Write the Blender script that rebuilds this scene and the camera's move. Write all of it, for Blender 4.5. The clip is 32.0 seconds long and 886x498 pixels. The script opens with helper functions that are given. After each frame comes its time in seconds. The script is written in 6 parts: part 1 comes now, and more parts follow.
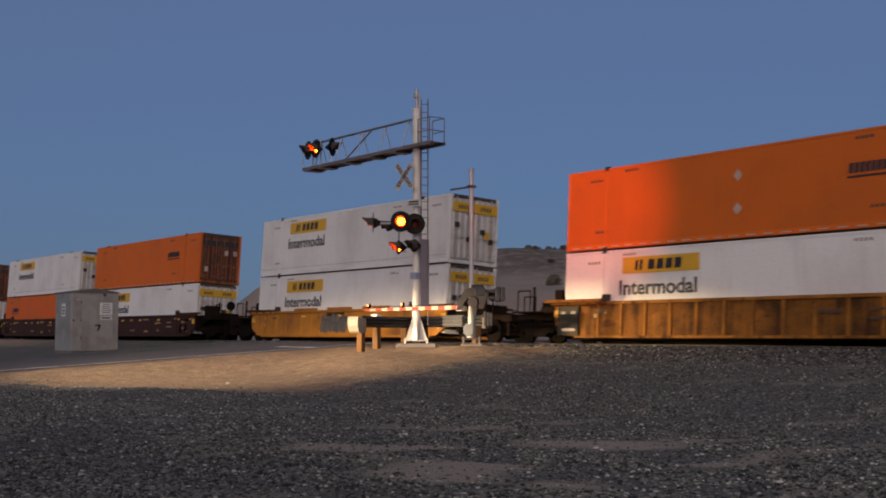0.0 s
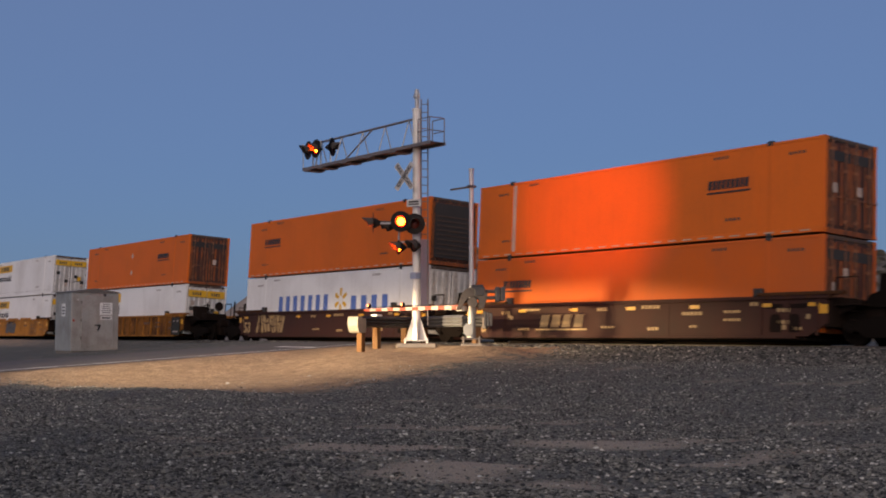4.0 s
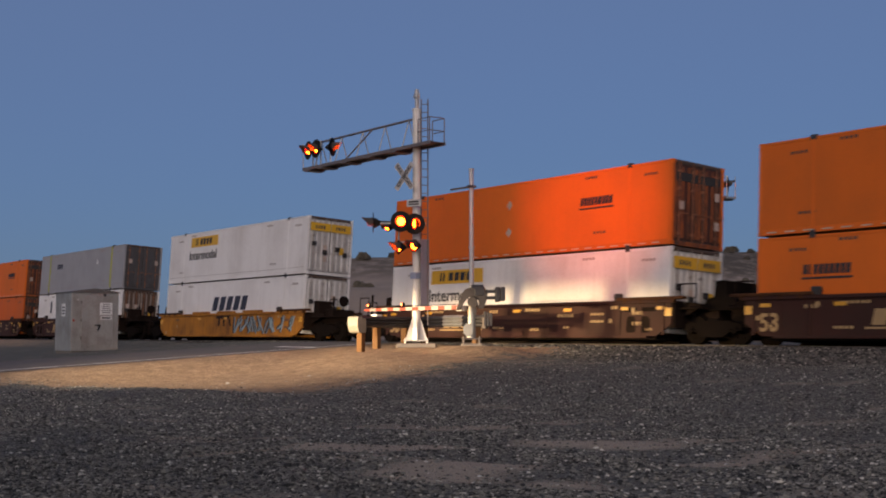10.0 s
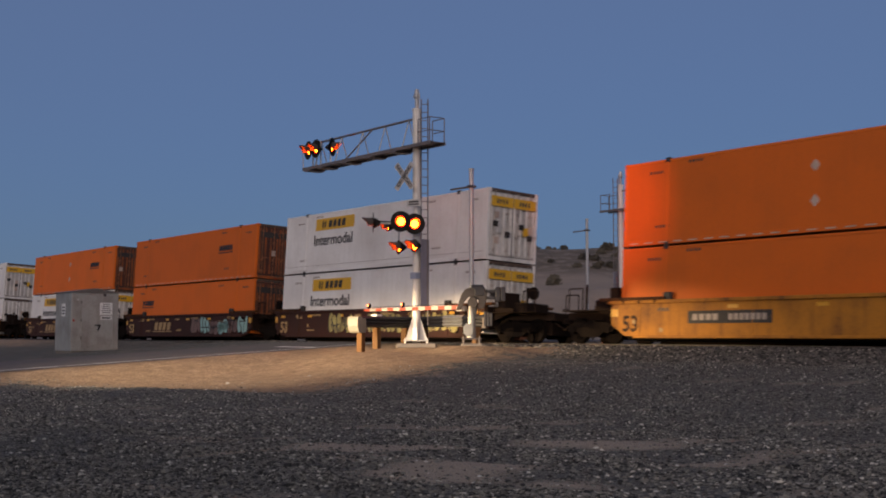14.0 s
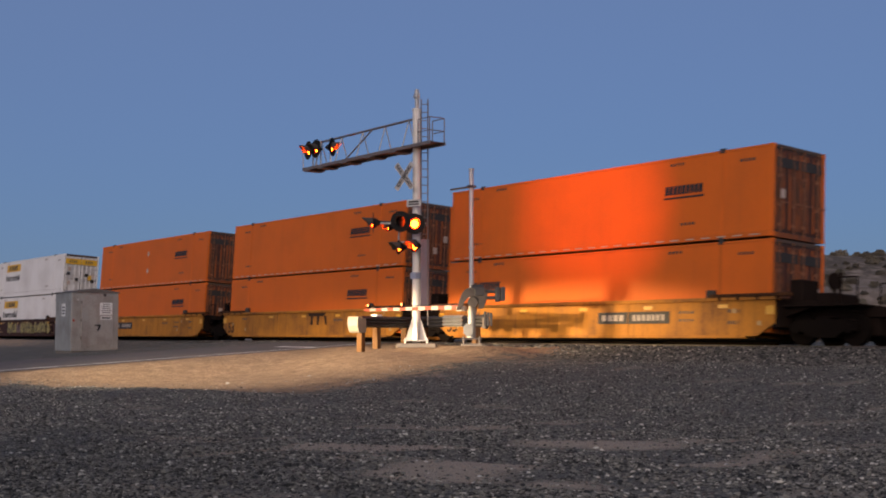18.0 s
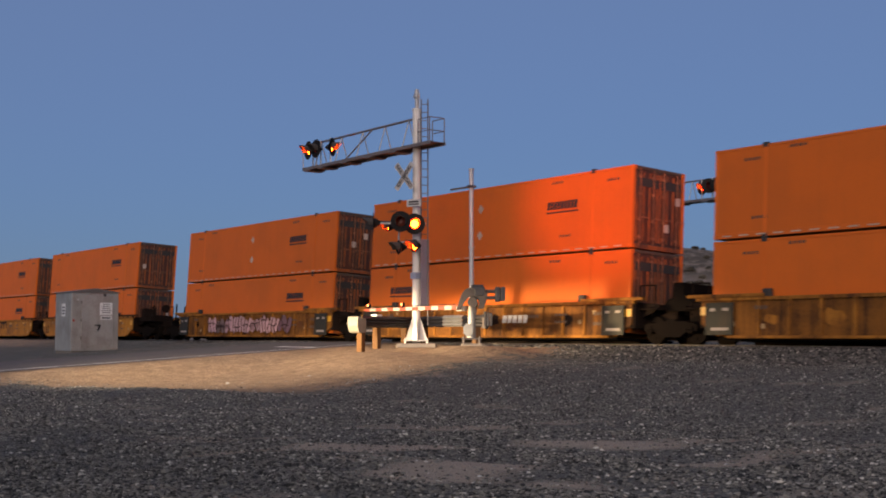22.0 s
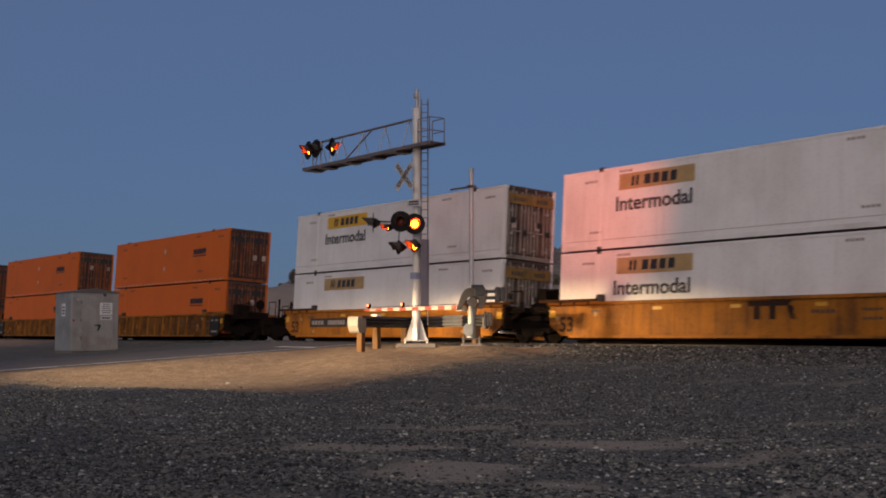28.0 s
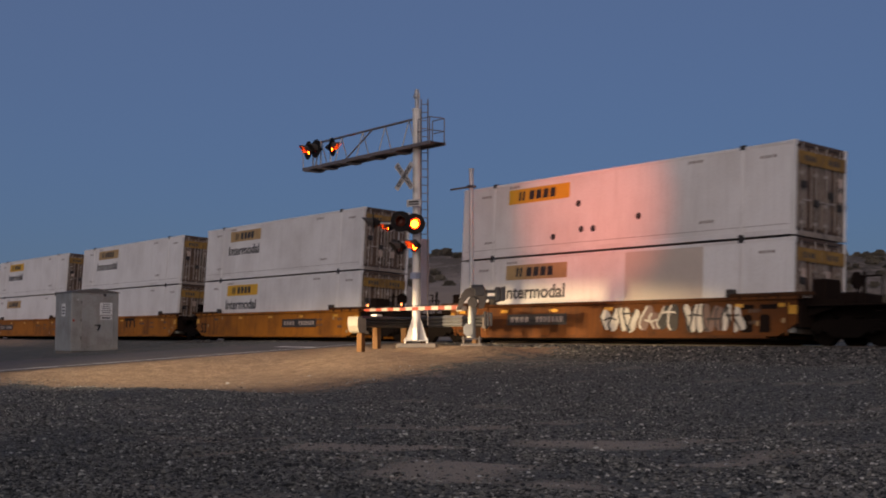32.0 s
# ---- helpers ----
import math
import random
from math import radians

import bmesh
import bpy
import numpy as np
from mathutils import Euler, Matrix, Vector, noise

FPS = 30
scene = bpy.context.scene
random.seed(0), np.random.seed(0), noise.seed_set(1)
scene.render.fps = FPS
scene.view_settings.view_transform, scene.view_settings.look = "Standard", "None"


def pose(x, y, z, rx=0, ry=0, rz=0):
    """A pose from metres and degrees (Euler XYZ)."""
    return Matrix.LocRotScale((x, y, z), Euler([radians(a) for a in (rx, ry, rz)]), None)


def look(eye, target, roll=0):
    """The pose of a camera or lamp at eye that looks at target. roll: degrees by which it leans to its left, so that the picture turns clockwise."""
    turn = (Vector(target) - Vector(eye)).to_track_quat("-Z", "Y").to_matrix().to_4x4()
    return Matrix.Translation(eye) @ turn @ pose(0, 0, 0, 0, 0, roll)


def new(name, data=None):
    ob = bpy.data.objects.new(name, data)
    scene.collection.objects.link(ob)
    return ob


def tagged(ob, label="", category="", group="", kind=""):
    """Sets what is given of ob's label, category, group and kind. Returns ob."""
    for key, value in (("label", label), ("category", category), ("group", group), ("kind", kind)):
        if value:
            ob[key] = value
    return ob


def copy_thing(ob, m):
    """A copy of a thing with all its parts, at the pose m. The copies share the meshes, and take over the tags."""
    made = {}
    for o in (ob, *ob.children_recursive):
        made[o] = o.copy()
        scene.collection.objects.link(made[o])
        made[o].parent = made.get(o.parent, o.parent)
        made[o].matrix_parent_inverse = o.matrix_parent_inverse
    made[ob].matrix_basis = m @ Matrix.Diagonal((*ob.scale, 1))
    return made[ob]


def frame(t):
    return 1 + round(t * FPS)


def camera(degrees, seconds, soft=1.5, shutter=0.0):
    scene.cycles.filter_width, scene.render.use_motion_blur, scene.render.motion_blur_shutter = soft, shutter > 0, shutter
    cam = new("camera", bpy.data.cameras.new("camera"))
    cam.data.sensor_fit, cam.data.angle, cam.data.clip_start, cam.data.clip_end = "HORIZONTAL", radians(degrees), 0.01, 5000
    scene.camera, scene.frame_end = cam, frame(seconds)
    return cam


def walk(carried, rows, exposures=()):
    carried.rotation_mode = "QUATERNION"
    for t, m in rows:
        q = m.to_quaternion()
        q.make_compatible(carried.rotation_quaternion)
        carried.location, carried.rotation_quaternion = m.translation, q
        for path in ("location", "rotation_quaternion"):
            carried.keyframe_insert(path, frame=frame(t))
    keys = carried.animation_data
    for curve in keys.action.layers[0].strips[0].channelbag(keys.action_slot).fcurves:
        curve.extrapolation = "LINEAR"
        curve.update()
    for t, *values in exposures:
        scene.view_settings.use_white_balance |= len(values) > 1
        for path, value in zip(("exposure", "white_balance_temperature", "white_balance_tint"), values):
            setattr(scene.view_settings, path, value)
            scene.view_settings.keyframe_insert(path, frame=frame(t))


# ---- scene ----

# ---- camera: it stands still ----
EYE = Vector((0.0, 0.0, 1.5))
cam = camera(40.61, 32.0, soft=1.9, shutter=0.3)
STILL = EYE, EYE + Vector((0.0, math.cos(radians(4.08)), math.sin(radians(4.08))))
walk(cam, [(0.0, look(*STILL)), (32.0, look(*STILL))],
     exposures=[(0.0, -0.25), (2.0, 0.1), (3.0, 0.12), (6.0, 0.2), (7.0, 0.25), (8.0, -0.1), (9.0, -0.1), (10.0, -0.05), (12.0, 0.25), (13.0, -0.05), (14.0, -0.2), (17.0, 0.15), (25.0, 0.18), (28.0, -0.40), (29.0, -0.47), (30.0, -0.46), (31.0, -0.5), (32.0, -0.42)])

# ---- the plan: the track runs along AWAY_U, its normal is AWAY_V; u and v are metres along them ----
ANGLE = radians(53.31)
AWAY_U = Vector((math.cos(ANGLE), -math.sin(ANGLE), 0.0))
AWAY_V = Vector((math.sin(ANGLE), math.cos(ANGLE), 0.0))
CANT = radians(3.25)
SIDE_V = 29.27          # the containers' near side
RAIL_Z = 1.20           # top of rail


def place(u, v, z=0.0):
    return AWAY_U * u + AWAY_V * v + Vector((0, 0, z))


_across = AWAY_V * math.cos(CANT) - Vector((0, 0, math.sin(CANT)))
_up = AWAY_V * math.sin(CANT) + Vector((0, 0, math.cos(CANT)))
TRACK = Matrix((AWAY_U, _across, _up)).transposed().to_4x4()
TRACK.translation = place(0, SIDE_V, RAIL_Z)
TRACK = TRACK @ Matrix.Translation((0, 1.295, 0))     # origin on the centre line at rail level


def travelled(t):
    """Metres the train has gone at t seconds."""
    return 12.1 * t + 0.003 * t * t


# ---- light: dusk sky, the afterglow low behind the camera ----
world = bpy.data.worlds.new("dusk_sky")
scene.world = world
world.use_nodes = True
_wn = world.node_tree.nodes
_sky = _wn.new("ShaderNodeTexSky")
_sky.sky_type, _sky.sun_disc = "NISHITA", False
_sky.sun_elevation, _sky.sun_rotation = radians(6.0), radians(191)
_sky.altitude, _sky.air_density, _sky.dust_density, _sky.ozone_density = 600, 1.0, 1.0, 6.0
_haze = _wn.new("ShaderNodeMix")            # the even blue of the sky after sunset
_haze.data_type = "RGBA"
_haze.inputs["Factor"].default_value = 0.72
world.node_tree.links.new(_sky.outputs["Color"], _haze.inputs["A"])
_haze.inputs["B"].default_value = (1.10, 1.42, 2.37, 1)
world.node_tree.links.new(_haze.outputs["Result"], _wn["Background"].inputs["Color"])
_wn["Background"].inputs["Strength"].default_value = 0.138


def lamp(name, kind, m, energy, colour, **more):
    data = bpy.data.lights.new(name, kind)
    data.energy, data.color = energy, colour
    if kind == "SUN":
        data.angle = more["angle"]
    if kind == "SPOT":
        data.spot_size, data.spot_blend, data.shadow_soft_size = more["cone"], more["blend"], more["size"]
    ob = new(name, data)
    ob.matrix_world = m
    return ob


lamp("afterglow", "SUN", look((-19, -95, 60), (0, 0, 0)), 1.5, (1.0, 0.77, 0.60), angle=radians(60))
# headlamps of a vehicle waiting on the road, out of view
for _du in (-0.62, 0.62):
    _h = place(-43.0 + _du, 7.1, 1.80)
    lamp("headlamp", "SPOT", look(_h, place(-34.2 + _du, 28.2, 1.80)) @ Matrix.Diagonal((1.0, 0.20, 1.0, 1.0)), 17500, (1.0, 0.70, 0.36),
         cone=radians(42), blend=0.8, size=0.07)
# added unseen fill on the signal's foot, the gate and the well cars
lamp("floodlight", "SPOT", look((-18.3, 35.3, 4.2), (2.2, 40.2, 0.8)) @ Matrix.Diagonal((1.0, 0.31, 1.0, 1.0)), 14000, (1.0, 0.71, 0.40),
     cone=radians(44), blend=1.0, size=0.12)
# another fill spot, put in out of view to brighten the sandy bank
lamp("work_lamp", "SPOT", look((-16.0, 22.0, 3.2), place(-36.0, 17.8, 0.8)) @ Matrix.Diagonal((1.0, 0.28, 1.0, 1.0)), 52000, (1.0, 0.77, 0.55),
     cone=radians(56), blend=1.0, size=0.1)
# an added red spot, source unknown, whose beam falls on the passing train
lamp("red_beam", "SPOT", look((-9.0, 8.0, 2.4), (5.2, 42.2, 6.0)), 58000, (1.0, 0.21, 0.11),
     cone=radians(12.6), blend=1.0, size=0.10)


# ---- materials ----
def nodes_of(name):
    m = bpy.data.materials.new(name)
    m.use_nodes = True
    return m, m.node_tree.nodes, m.node_tree.links, m.node_tree.nodes["Principled BSDF"]


def ramp(nodes, stops):
    r = nodes.new("ShaderNodeValToRGB")
    while len(r.color_ramp.elements) < len(stops):
        r.color_ramp.elements.new(0.5)
    for e, (p, c) in zip(r.color_ramp.elements, stops):
        e.position, e.color = p, (*c, 1)
    return r


def surface(name, colour, rough=0.5, metal=0.0, dirt=(0.10, 0.08, 0.06), amount=0.35, fine=14.0, coarse=0.9,
            streaks=0.0, bump=0.15, random_tint=0.0, seams=0.0, spec=0.5):
    """Paint, metal, wood or concrete: colour with stains at two scales, run-down streaks and a fine relief."""
    m, n, l, p = nodes_of(name)
    co = n.new("ShaderNodeTexCoord")
    info = n.new("ShaderNodeObjectInfo")
    shift = n.new("ShaderNodeVectorMath")
    shift.operation = "MULTIPLY_ADD"
    l.new(info.outputs["Random"], shift.inputs[0])
    shift.inputs[1].default_value = (31, 17, 23)
    l.new(co.outputs["Object"], shift.inputs[2])
    big, small = n.new("ShaderNodeTexNoise"), n.new("ShaderNodeTexNoise")
    big.inputs["Scale"].default_value, big.inputs["Detail"].default_value = coarse, 6
    small.inputs["Scale"].default_value, small.inputs["Detail"].default_value = fine, 5
    l.new(shift.outputs[0], big.inputs["Vector"])
    l.new(shift.outputs[0], small.inputs["Vector"])
    mask = ramp(n, [(0.42, (0, 0, 0)), (0.75, (1, 1, 1))])
    l.new(big.outputs["Fac"], mask.inputs[0])
    mask2 = ramp(n, [(0.48, (0, 0, 0)), (0.72, (1, 1, 1))])
    l.new(small.outputs["Fac"], mask2.inputs[0])
    both = n.new("ShaderNodeMath")
    both.operation = "MULTIPLY_ADD"
    l.new(mask2.outputs[0], both.inputs[0])
    both.inputs[1].default_value = 0.4
    l.new(mask.outputs[0], both.inputs[2])
    last = both
    if streaks:
        run = n.new("ShaderNodeTexNoise")
        run.inputs["Scale"].default_value, run.inputs["Detail"].default_value = 1.0, 4
        squash = n.new("ShaderNodeMapping")
        squash.inputs["Scale"].default_value = (5, 5, 0.35)
        l.new(shift.outputs[0], squash.inputs["Vector"])
        l.new(squash.outputs[0], run.inputs["Vector"])
        rr = ramp(n, [(0.5, (0, 0, 0)), (0.8, (1, 1, 1))])
        l.new(run.outputs["Fac"], rr.inputs[0])
        add = n.new("ShaderNodeMath")
        add.operation = "MULTIPLY_ADD"
        l.new(rr.outputs[0], add.inputs[0])
        add.inputs[1].default_value = streaks
        l.new(last.outputs[0], add.inputs[2])
        last = add
    k = n.new("ShaderNodeMath")
    k.operation, k.use_clamp = "MULTIPLY", True
    l.new(last.outputs[0], k.inputs[0])
    k.inputs[1].default_value = amount
    mix = n.new("ShaderNodeMix")
    mix.data_type = "RGBA"
    l.new(k.outputs[0], mix.inputs["Factor"])
    mix.inputs["A"].default_value, mix.inputs["B"].default_value = (*colour, 1), (*dirt, 1)
    out = mix.outputs["Result"]
    if random_tint:
        hsv = n.new("ShaderNodeHueSaturation")
        v = n.new("ShaderNodeMath")
        v.operation = "MULTIPLY_ADD"
        l.new(info.outputs["Random"], v.inputs[0])
        v.inputs[1].default_value, v.inputs[2].default_value = random_tint, 1 - random_tint / 2
        l.new(v.outputs[0], hsv.inputs["Value"])
        l.new(out, hsv.inputs["Color"])
        out = hsv.outputs["Color"]
    l.new(out, p.inputs["Base Color"])
    p.inputs["Roughness"].default_value, p.inputs["Metallic"].default_value = rough, metal
    p.inputs["Specular IOR Level"].default_value = spec
    b = n.new("ShaderNodeBump")
    b.inputs["Strength"].default_value, b.inputs["Distance"].default_value = bump, 0.02
    if seams:
        wave = n.new("ShaderNodeTexWave")
        wave.wave_type, wave.bands_direction, wave.wave_profile = "BANDS", "X", "SIN"
        wave.inputs["Scale"].default_value = seams
        l.new(co.outputs["Object"], wave.inputs["Vector"])
        thin = ramp(n, [(0.0, (0, 0, 0)), (0.08, (1, 1, 1))])
        l.new(wave.outputs["Fac"], thin.inputs[0])
        mul = n.new("ShaderNodeMath")
        mul.operation = "MULTIPLY_ADD"
        l.new(thin.outputs[0], mul.inputs[0])
        mul.inputs[1].default_value = 1.2
        l.new(small.outputs["Fac"], mul.inputs[2])
        l.new(mul.outputs[0], b.inputs["Height"])
    else:
        l.new(small.outputs["Fac"], b.inputs["Height"])
    l.new(b.outputs[0], p.inputs["Normal"])
    return m


def glowing(name, colour, strength):
    m, n, l, p = nodes_of(name)
    p.inputs["Base Color"].default_value = (*colour, 1)
    p.inputs["Emission Color"].default_value = (*colour, 1)
    p.inputs["Emission Strength"].default_value = strength
    return m


def dark_corner_patch(n, l, colour):
    """Darker gravel in one broad, ragged patch, the view's corner falloff painted in; gives the tinted colour."""
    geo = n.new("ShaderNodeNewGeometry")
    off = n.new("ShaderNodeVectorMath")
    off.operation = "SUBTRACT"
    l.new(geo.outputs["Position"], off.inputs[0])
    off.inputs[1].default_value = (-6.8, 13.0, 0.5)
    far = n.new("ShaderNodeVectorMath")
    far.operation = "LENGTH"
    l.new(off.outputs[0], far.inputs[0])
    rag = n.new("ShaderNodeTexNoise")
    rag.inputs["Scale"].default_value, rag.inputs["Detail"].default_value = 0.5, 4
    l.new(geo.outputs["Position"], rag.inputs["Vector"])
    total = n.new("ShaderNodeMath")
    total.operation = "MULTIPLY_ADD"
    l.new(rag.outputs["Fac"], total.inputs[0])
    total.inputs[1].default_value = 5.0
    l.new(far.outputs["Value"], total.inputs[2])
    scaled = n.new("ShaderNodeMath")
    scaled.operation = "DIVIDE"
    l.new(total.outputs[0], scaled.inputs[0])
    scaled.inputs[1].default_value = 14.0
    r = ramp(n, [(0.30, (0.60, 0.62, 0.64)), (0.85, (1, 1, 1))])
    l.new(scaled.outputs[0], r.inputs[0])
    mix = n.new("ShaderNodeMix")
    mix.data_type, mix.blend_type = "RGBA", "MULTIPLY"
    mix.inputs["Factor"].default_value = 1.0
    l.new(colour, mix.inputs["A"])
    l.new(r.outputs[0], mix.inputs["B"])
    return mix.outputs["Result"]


def ground_material():
    """Sand on the road bank and the mound, dark gravel elsewhere, paler sandy patches in it; scrub on the hill."""
    m, n, l, p = nodes_of("ground")
    co = n.new("ShaderNodeTexCoord")
    at = n.new("ShaderNodeAttribute")
    at.attribute_name = "sand"
    scrub = n.new("ShaderNodeAttribute")
    scrub.attribute_name = "scrub"

    def noise_tex(scale, detail=8, rough=0.6):
        t = n.new("ShaderNodeTexNoise")
        t.inputs["Scale"].default_value, t.inputs["Detail"].default_value = scale, detail
        t.inputs["Roughness"].default_value = rough
        l.new(co.outputs["Object"], t.inputs["Vector"])
        return t

    def blend(fac, a, b):
        x = n.new("ShaderNodeMix")
        x.data_type = "RGBA"
        l.new(fac, x.inputs["Factor"])
        for key, c in (("A", a), ("B", b)):
            if isinstance(c, tuple):
                x.inputs[key].default_value = (*c, 1)
            else:
                l.new(c, x.inputs[key])
        return x.outputs["Result"]

    patch, mid, grain = noise_tex(0.28, 5), noise_tex(2.2), noise_tex(24, 6, 0.75)
    stones = n.new("ShaderNodeTexVoronoi")
    stones.inputs["Scale"].default_value = 26
    l.new(co.outputs["Object"], stones.inputs["Vector"])
    g = ramp(n, [(0.34, (0.012, 0.013, 0.012)), (0.45, (0.104, 0.102, 0.090)), (0.70, (0.22, 0.215, 0.185))])
    l.new(grain.outputs["Fac"], g.inputs[0])
    s = ramp(n, [(0.3, (0.25, 0.17, 0.10)), (0.7, (0.44, 0.31, 0.19))])
    l.new(mid.outputs["Fac"], s.inputs[0])
    speck = noise_tex(11, 6, 0.8)
    sp = ramp(n, [(0.40, (0.7, 0.7, 0.7)), (0.56, (0, 0, 0))])
    l.new(speck.outputs["Fac"], sp.inputs[0])
    sand_colour = blend(sp.outputs[0], s.outputs[0], (0.12, 0.086, 0.06))
    bare = n.new("ShaderNodeAttribute")
    bare.attribute_name = "dust"
    worn = n.new("ShaderNodeMath")
    worn.operation = "MULTIPLY_ADD"
    l.new(mid.outputs["Fac"], worn.inputs[0])
    worn.inputs[1].default_value = 0.7
    l.new(bare.outputs["Fac"], worn.inputs[2])
    dust = ramp(n, [(0.62, (0, 0, 0)), (1.0, (0.75, 0.75, 0.75))])
    l.new(worn.outputs[0], dust.inputs[0])
    clod = noise_tex(7.5, 6, 0.72)
    cr = ramp(n, [(0.40, (0.95, 0.95, 0.95)), (0.47, (0, 0, 0))])
    l.new(clod.outputs["Fac"], cr.inputs[0])
    clumpy = blend(cr.outputs[0], g.outputs[0], (0.012, 0.013, 0.012))
    clumpy = dark_corner_patch(n, l, clumpy)
    dusty = blend(dust.outputs[0], clumpy, (0.37, 0.31, 0.24))
    edge = n.new("ShaderNodeMath")
    edge.operation = "ADD"
    l.new(at.outputs["Fac"], edge.inputs[0])
    half = n.new("ShaderNodeMath")
    half.operation = "MULTIPLY_ADD"
    l.new(mid.outputs["Fac"], half.inputs[0])
    half.inputs[1].default_value, half.inputs[2].default_value = 1.5, -0.75
    l.new(half.outputs[0], edge.inputs[1])
    er = ramp(n, [(0.34, (0, 0, 0)), (0.66, (1, 1, 1))])
    l.new(edge.outputs[0], er.inputs[0])
    base = blend(er.outputs[0], dusty, sand_colour)
    pale = n.new("ShaderNodeAttribute")
    pale.attribute_name = "pale"
    hill = ramp(n, [(0.3, (0.25, 0.205, 0.17)), (0.7, (0.33, 0.265, 0.215))])
    l.new(patch.outputs["Fac"], hill.inputs[0])
    base = blend(pale.outputs["Fac"], base, hill.outputs[0])
    bush = noise_tex(0.42, 8, 0.75)
    sc = n.new("ShaderNodeMath")
    sc.operation = "MULTIPLY"
    br = ramp(n, [(0.38, (0, 0, 0)), (0.52, (1, 1, 1))])
    l.new(bush.outputs["Fac"], br.inputs[0])
    l.new(br.outputs[0], sc.inputs[0])
    l.new(scrub.outputs["Fac"], sc.inputs[1])
    base = blend(sc.outputs[0], base, (0.075, 0.062, 0.046))
    l.new(base, p.inputs["Base Color"])
    p.inputs["Roughness"].default_value = 0.95
    p.inputs["Specular IOR Level"].default_value = 0.2
    b = n.new("ShaderNodeBump")
    b.inputs["Strength"].default_value, b.inputs["Distance"].default_value = 0.9, 0.03
    hsum = n.new("ShaderNodeMath")
    l.new(grain.outputs["Fac"], hsum.inputs[0])
    l.new(stones.outputs["Distance"], hsum.inputs[1])
    l.new(hsum.outputs[0], b.inputs["Height"])
    l.new(b.outputs[0], p.inputs["Normal"])
    return m


def stone_material(name, dark, light):
    m, n, l, p = nodes_of(name)
    geo = n.new("ShaderNodeNewGeometry")
    r = ramp(n, [(0.0, dark), (0.30, tuple(a + 0.04 * b for a, b in zip(dark, light))), (0.50, tuple(0.21 * b for b in light)), (0.92, tuple(0.38 * b for b in light)), (1.0, light)])
    l.new(geo.outputs["Random Per Island"], r.inputs[0])
    l.new(dark_corner_patch(n, l, r.outputs[0]), p.inputs["Base Color"])
    p.inputs["Roughness"].default_value = 0.9
    return m


GROUND = ground_material()
GRAVEL = stone_material("gravel", (0.006, 0.007, 0.007), (0.56, 0.545, 0.475))
BALLAST = stone_material("ballast", (0.010, 0.010, 0.010), (0.36, 0.33, 0.29))
ASPHALT = surface("asphalt", (0.075, 0.068, 0.066), 0.9, dirt=(0.15, 0.12, 0.09), amount=0.5, fine=40, coarse=0.5, bump=0.5)
LINE_WHITE = surface("road_paint", (0.80, 0.77, 0.70), 0.8, dirt=(0.2, 0.18, 0.15), amount=0.6, fine=9, coarse=2)
GALV = surface("galvanised", (0.55, 0.54, 0.53), 0.5, 0.55, dirt=(0.30, 0.27, 0.24), amount=0.4, fine=20)
GALV_WHITE = surface("pale_aluminium", (0.78, 0.75, 0.70), 0.5, 0.1, dirt=(0.50, 0.44, 0.38), amount=0.35, fine=18, streaks=0.3)
BEAM_DARK = surface("dark_beam_steel", (0.022, 0.022, 0.026), 0.6, 0.2, dirt=(0.05, 0.035, 0.025), amount=0.4)
TRUSS = surface("weathered_truss_metal", (0.20, 0.175, 0.17), 0.6, 0.3, dirt=(0.12, 0.10, 0.09), amount=0.5, fine=20)
STEEL_DARK = surface("dark_steel", (0.10, 0.09, 0.09), 0.6, 0.4, dirt=(0.12, 0.07, 0.04), amount=0.5)
BLACK = surface("black_paint", (0.012, 0.011, 0.012), 0.8, amount=0.2, spec=0.15)
GREY_BOX = surface("grey_enamel", (0.12, 0.11, 0.10), 0.6, 0.1, dirt=(0.18, 0.15, 0.13), amount=0.35, coarse=2.5, streaks=0.4)
ARM_TAN = surface("grey_brown_cast_metal", (0.13, 0.108, 0.088), 0.65, 0.1, dirt=(0.09, 0.07, 0.05), amount=0.6, coarse=3.0)
CASE_DARK = surface("dark_grey_enamel", (0.055, 0.055, 0.06), 0.6, dirt=(0.08, 0.065, 0.05), amount=0.5, coarse=3.0)
CASE_METAL = surface("case_aluminium", (0.38, 0.38, 0.35), 0.5, 0.35, dirt=(0.20, 0.175, 0.145), amount=0.6, coarse=1.4, streaks=0.5)
LABEL_WHITE = surface("label_white", (0.72, 0.72, 0.70), 0.6, amount=0.15)
WOOD = surface("post_wood", (0.125, 0.055, 0.011), 0.85, dirt=(0.12, 0.08, 0.05), amount=0.6, fine=25, bump=0.5)
CONCRETE = surface("concrete", (0.22, 0.19, 0.16), 0.9, dirt=(0.22, 0.18, 0.14), amount=0.5, fine=22, bump=0.4)
RED_STRIPE = surface("red_sheeting", (0.36, 0.05, 0.025), 0.55, dirt=(0.2, 0.08, 0.05), amount=0.5)
WHITE_STRIPE = surface("white_sheeting", (0.52, 0.46, 0.40), 0.55, amount=0.4)
SIGN_WHITE = surface("sign_white", (0.50, 0.48, 0.46), 0.5, amount=0.2)
INK = surface("sign_black", (0.02, 0.02, 0.022), 0.6, amount=0.1)
LAMP_ON = glowing("lamp_glow", (1.0, 0.060, 0.0022), 130.0)
VISOR = surface("faded_black_visor", (0.055, 0.050, 0.048), 0.7, amount=0.3, spec=0.2)
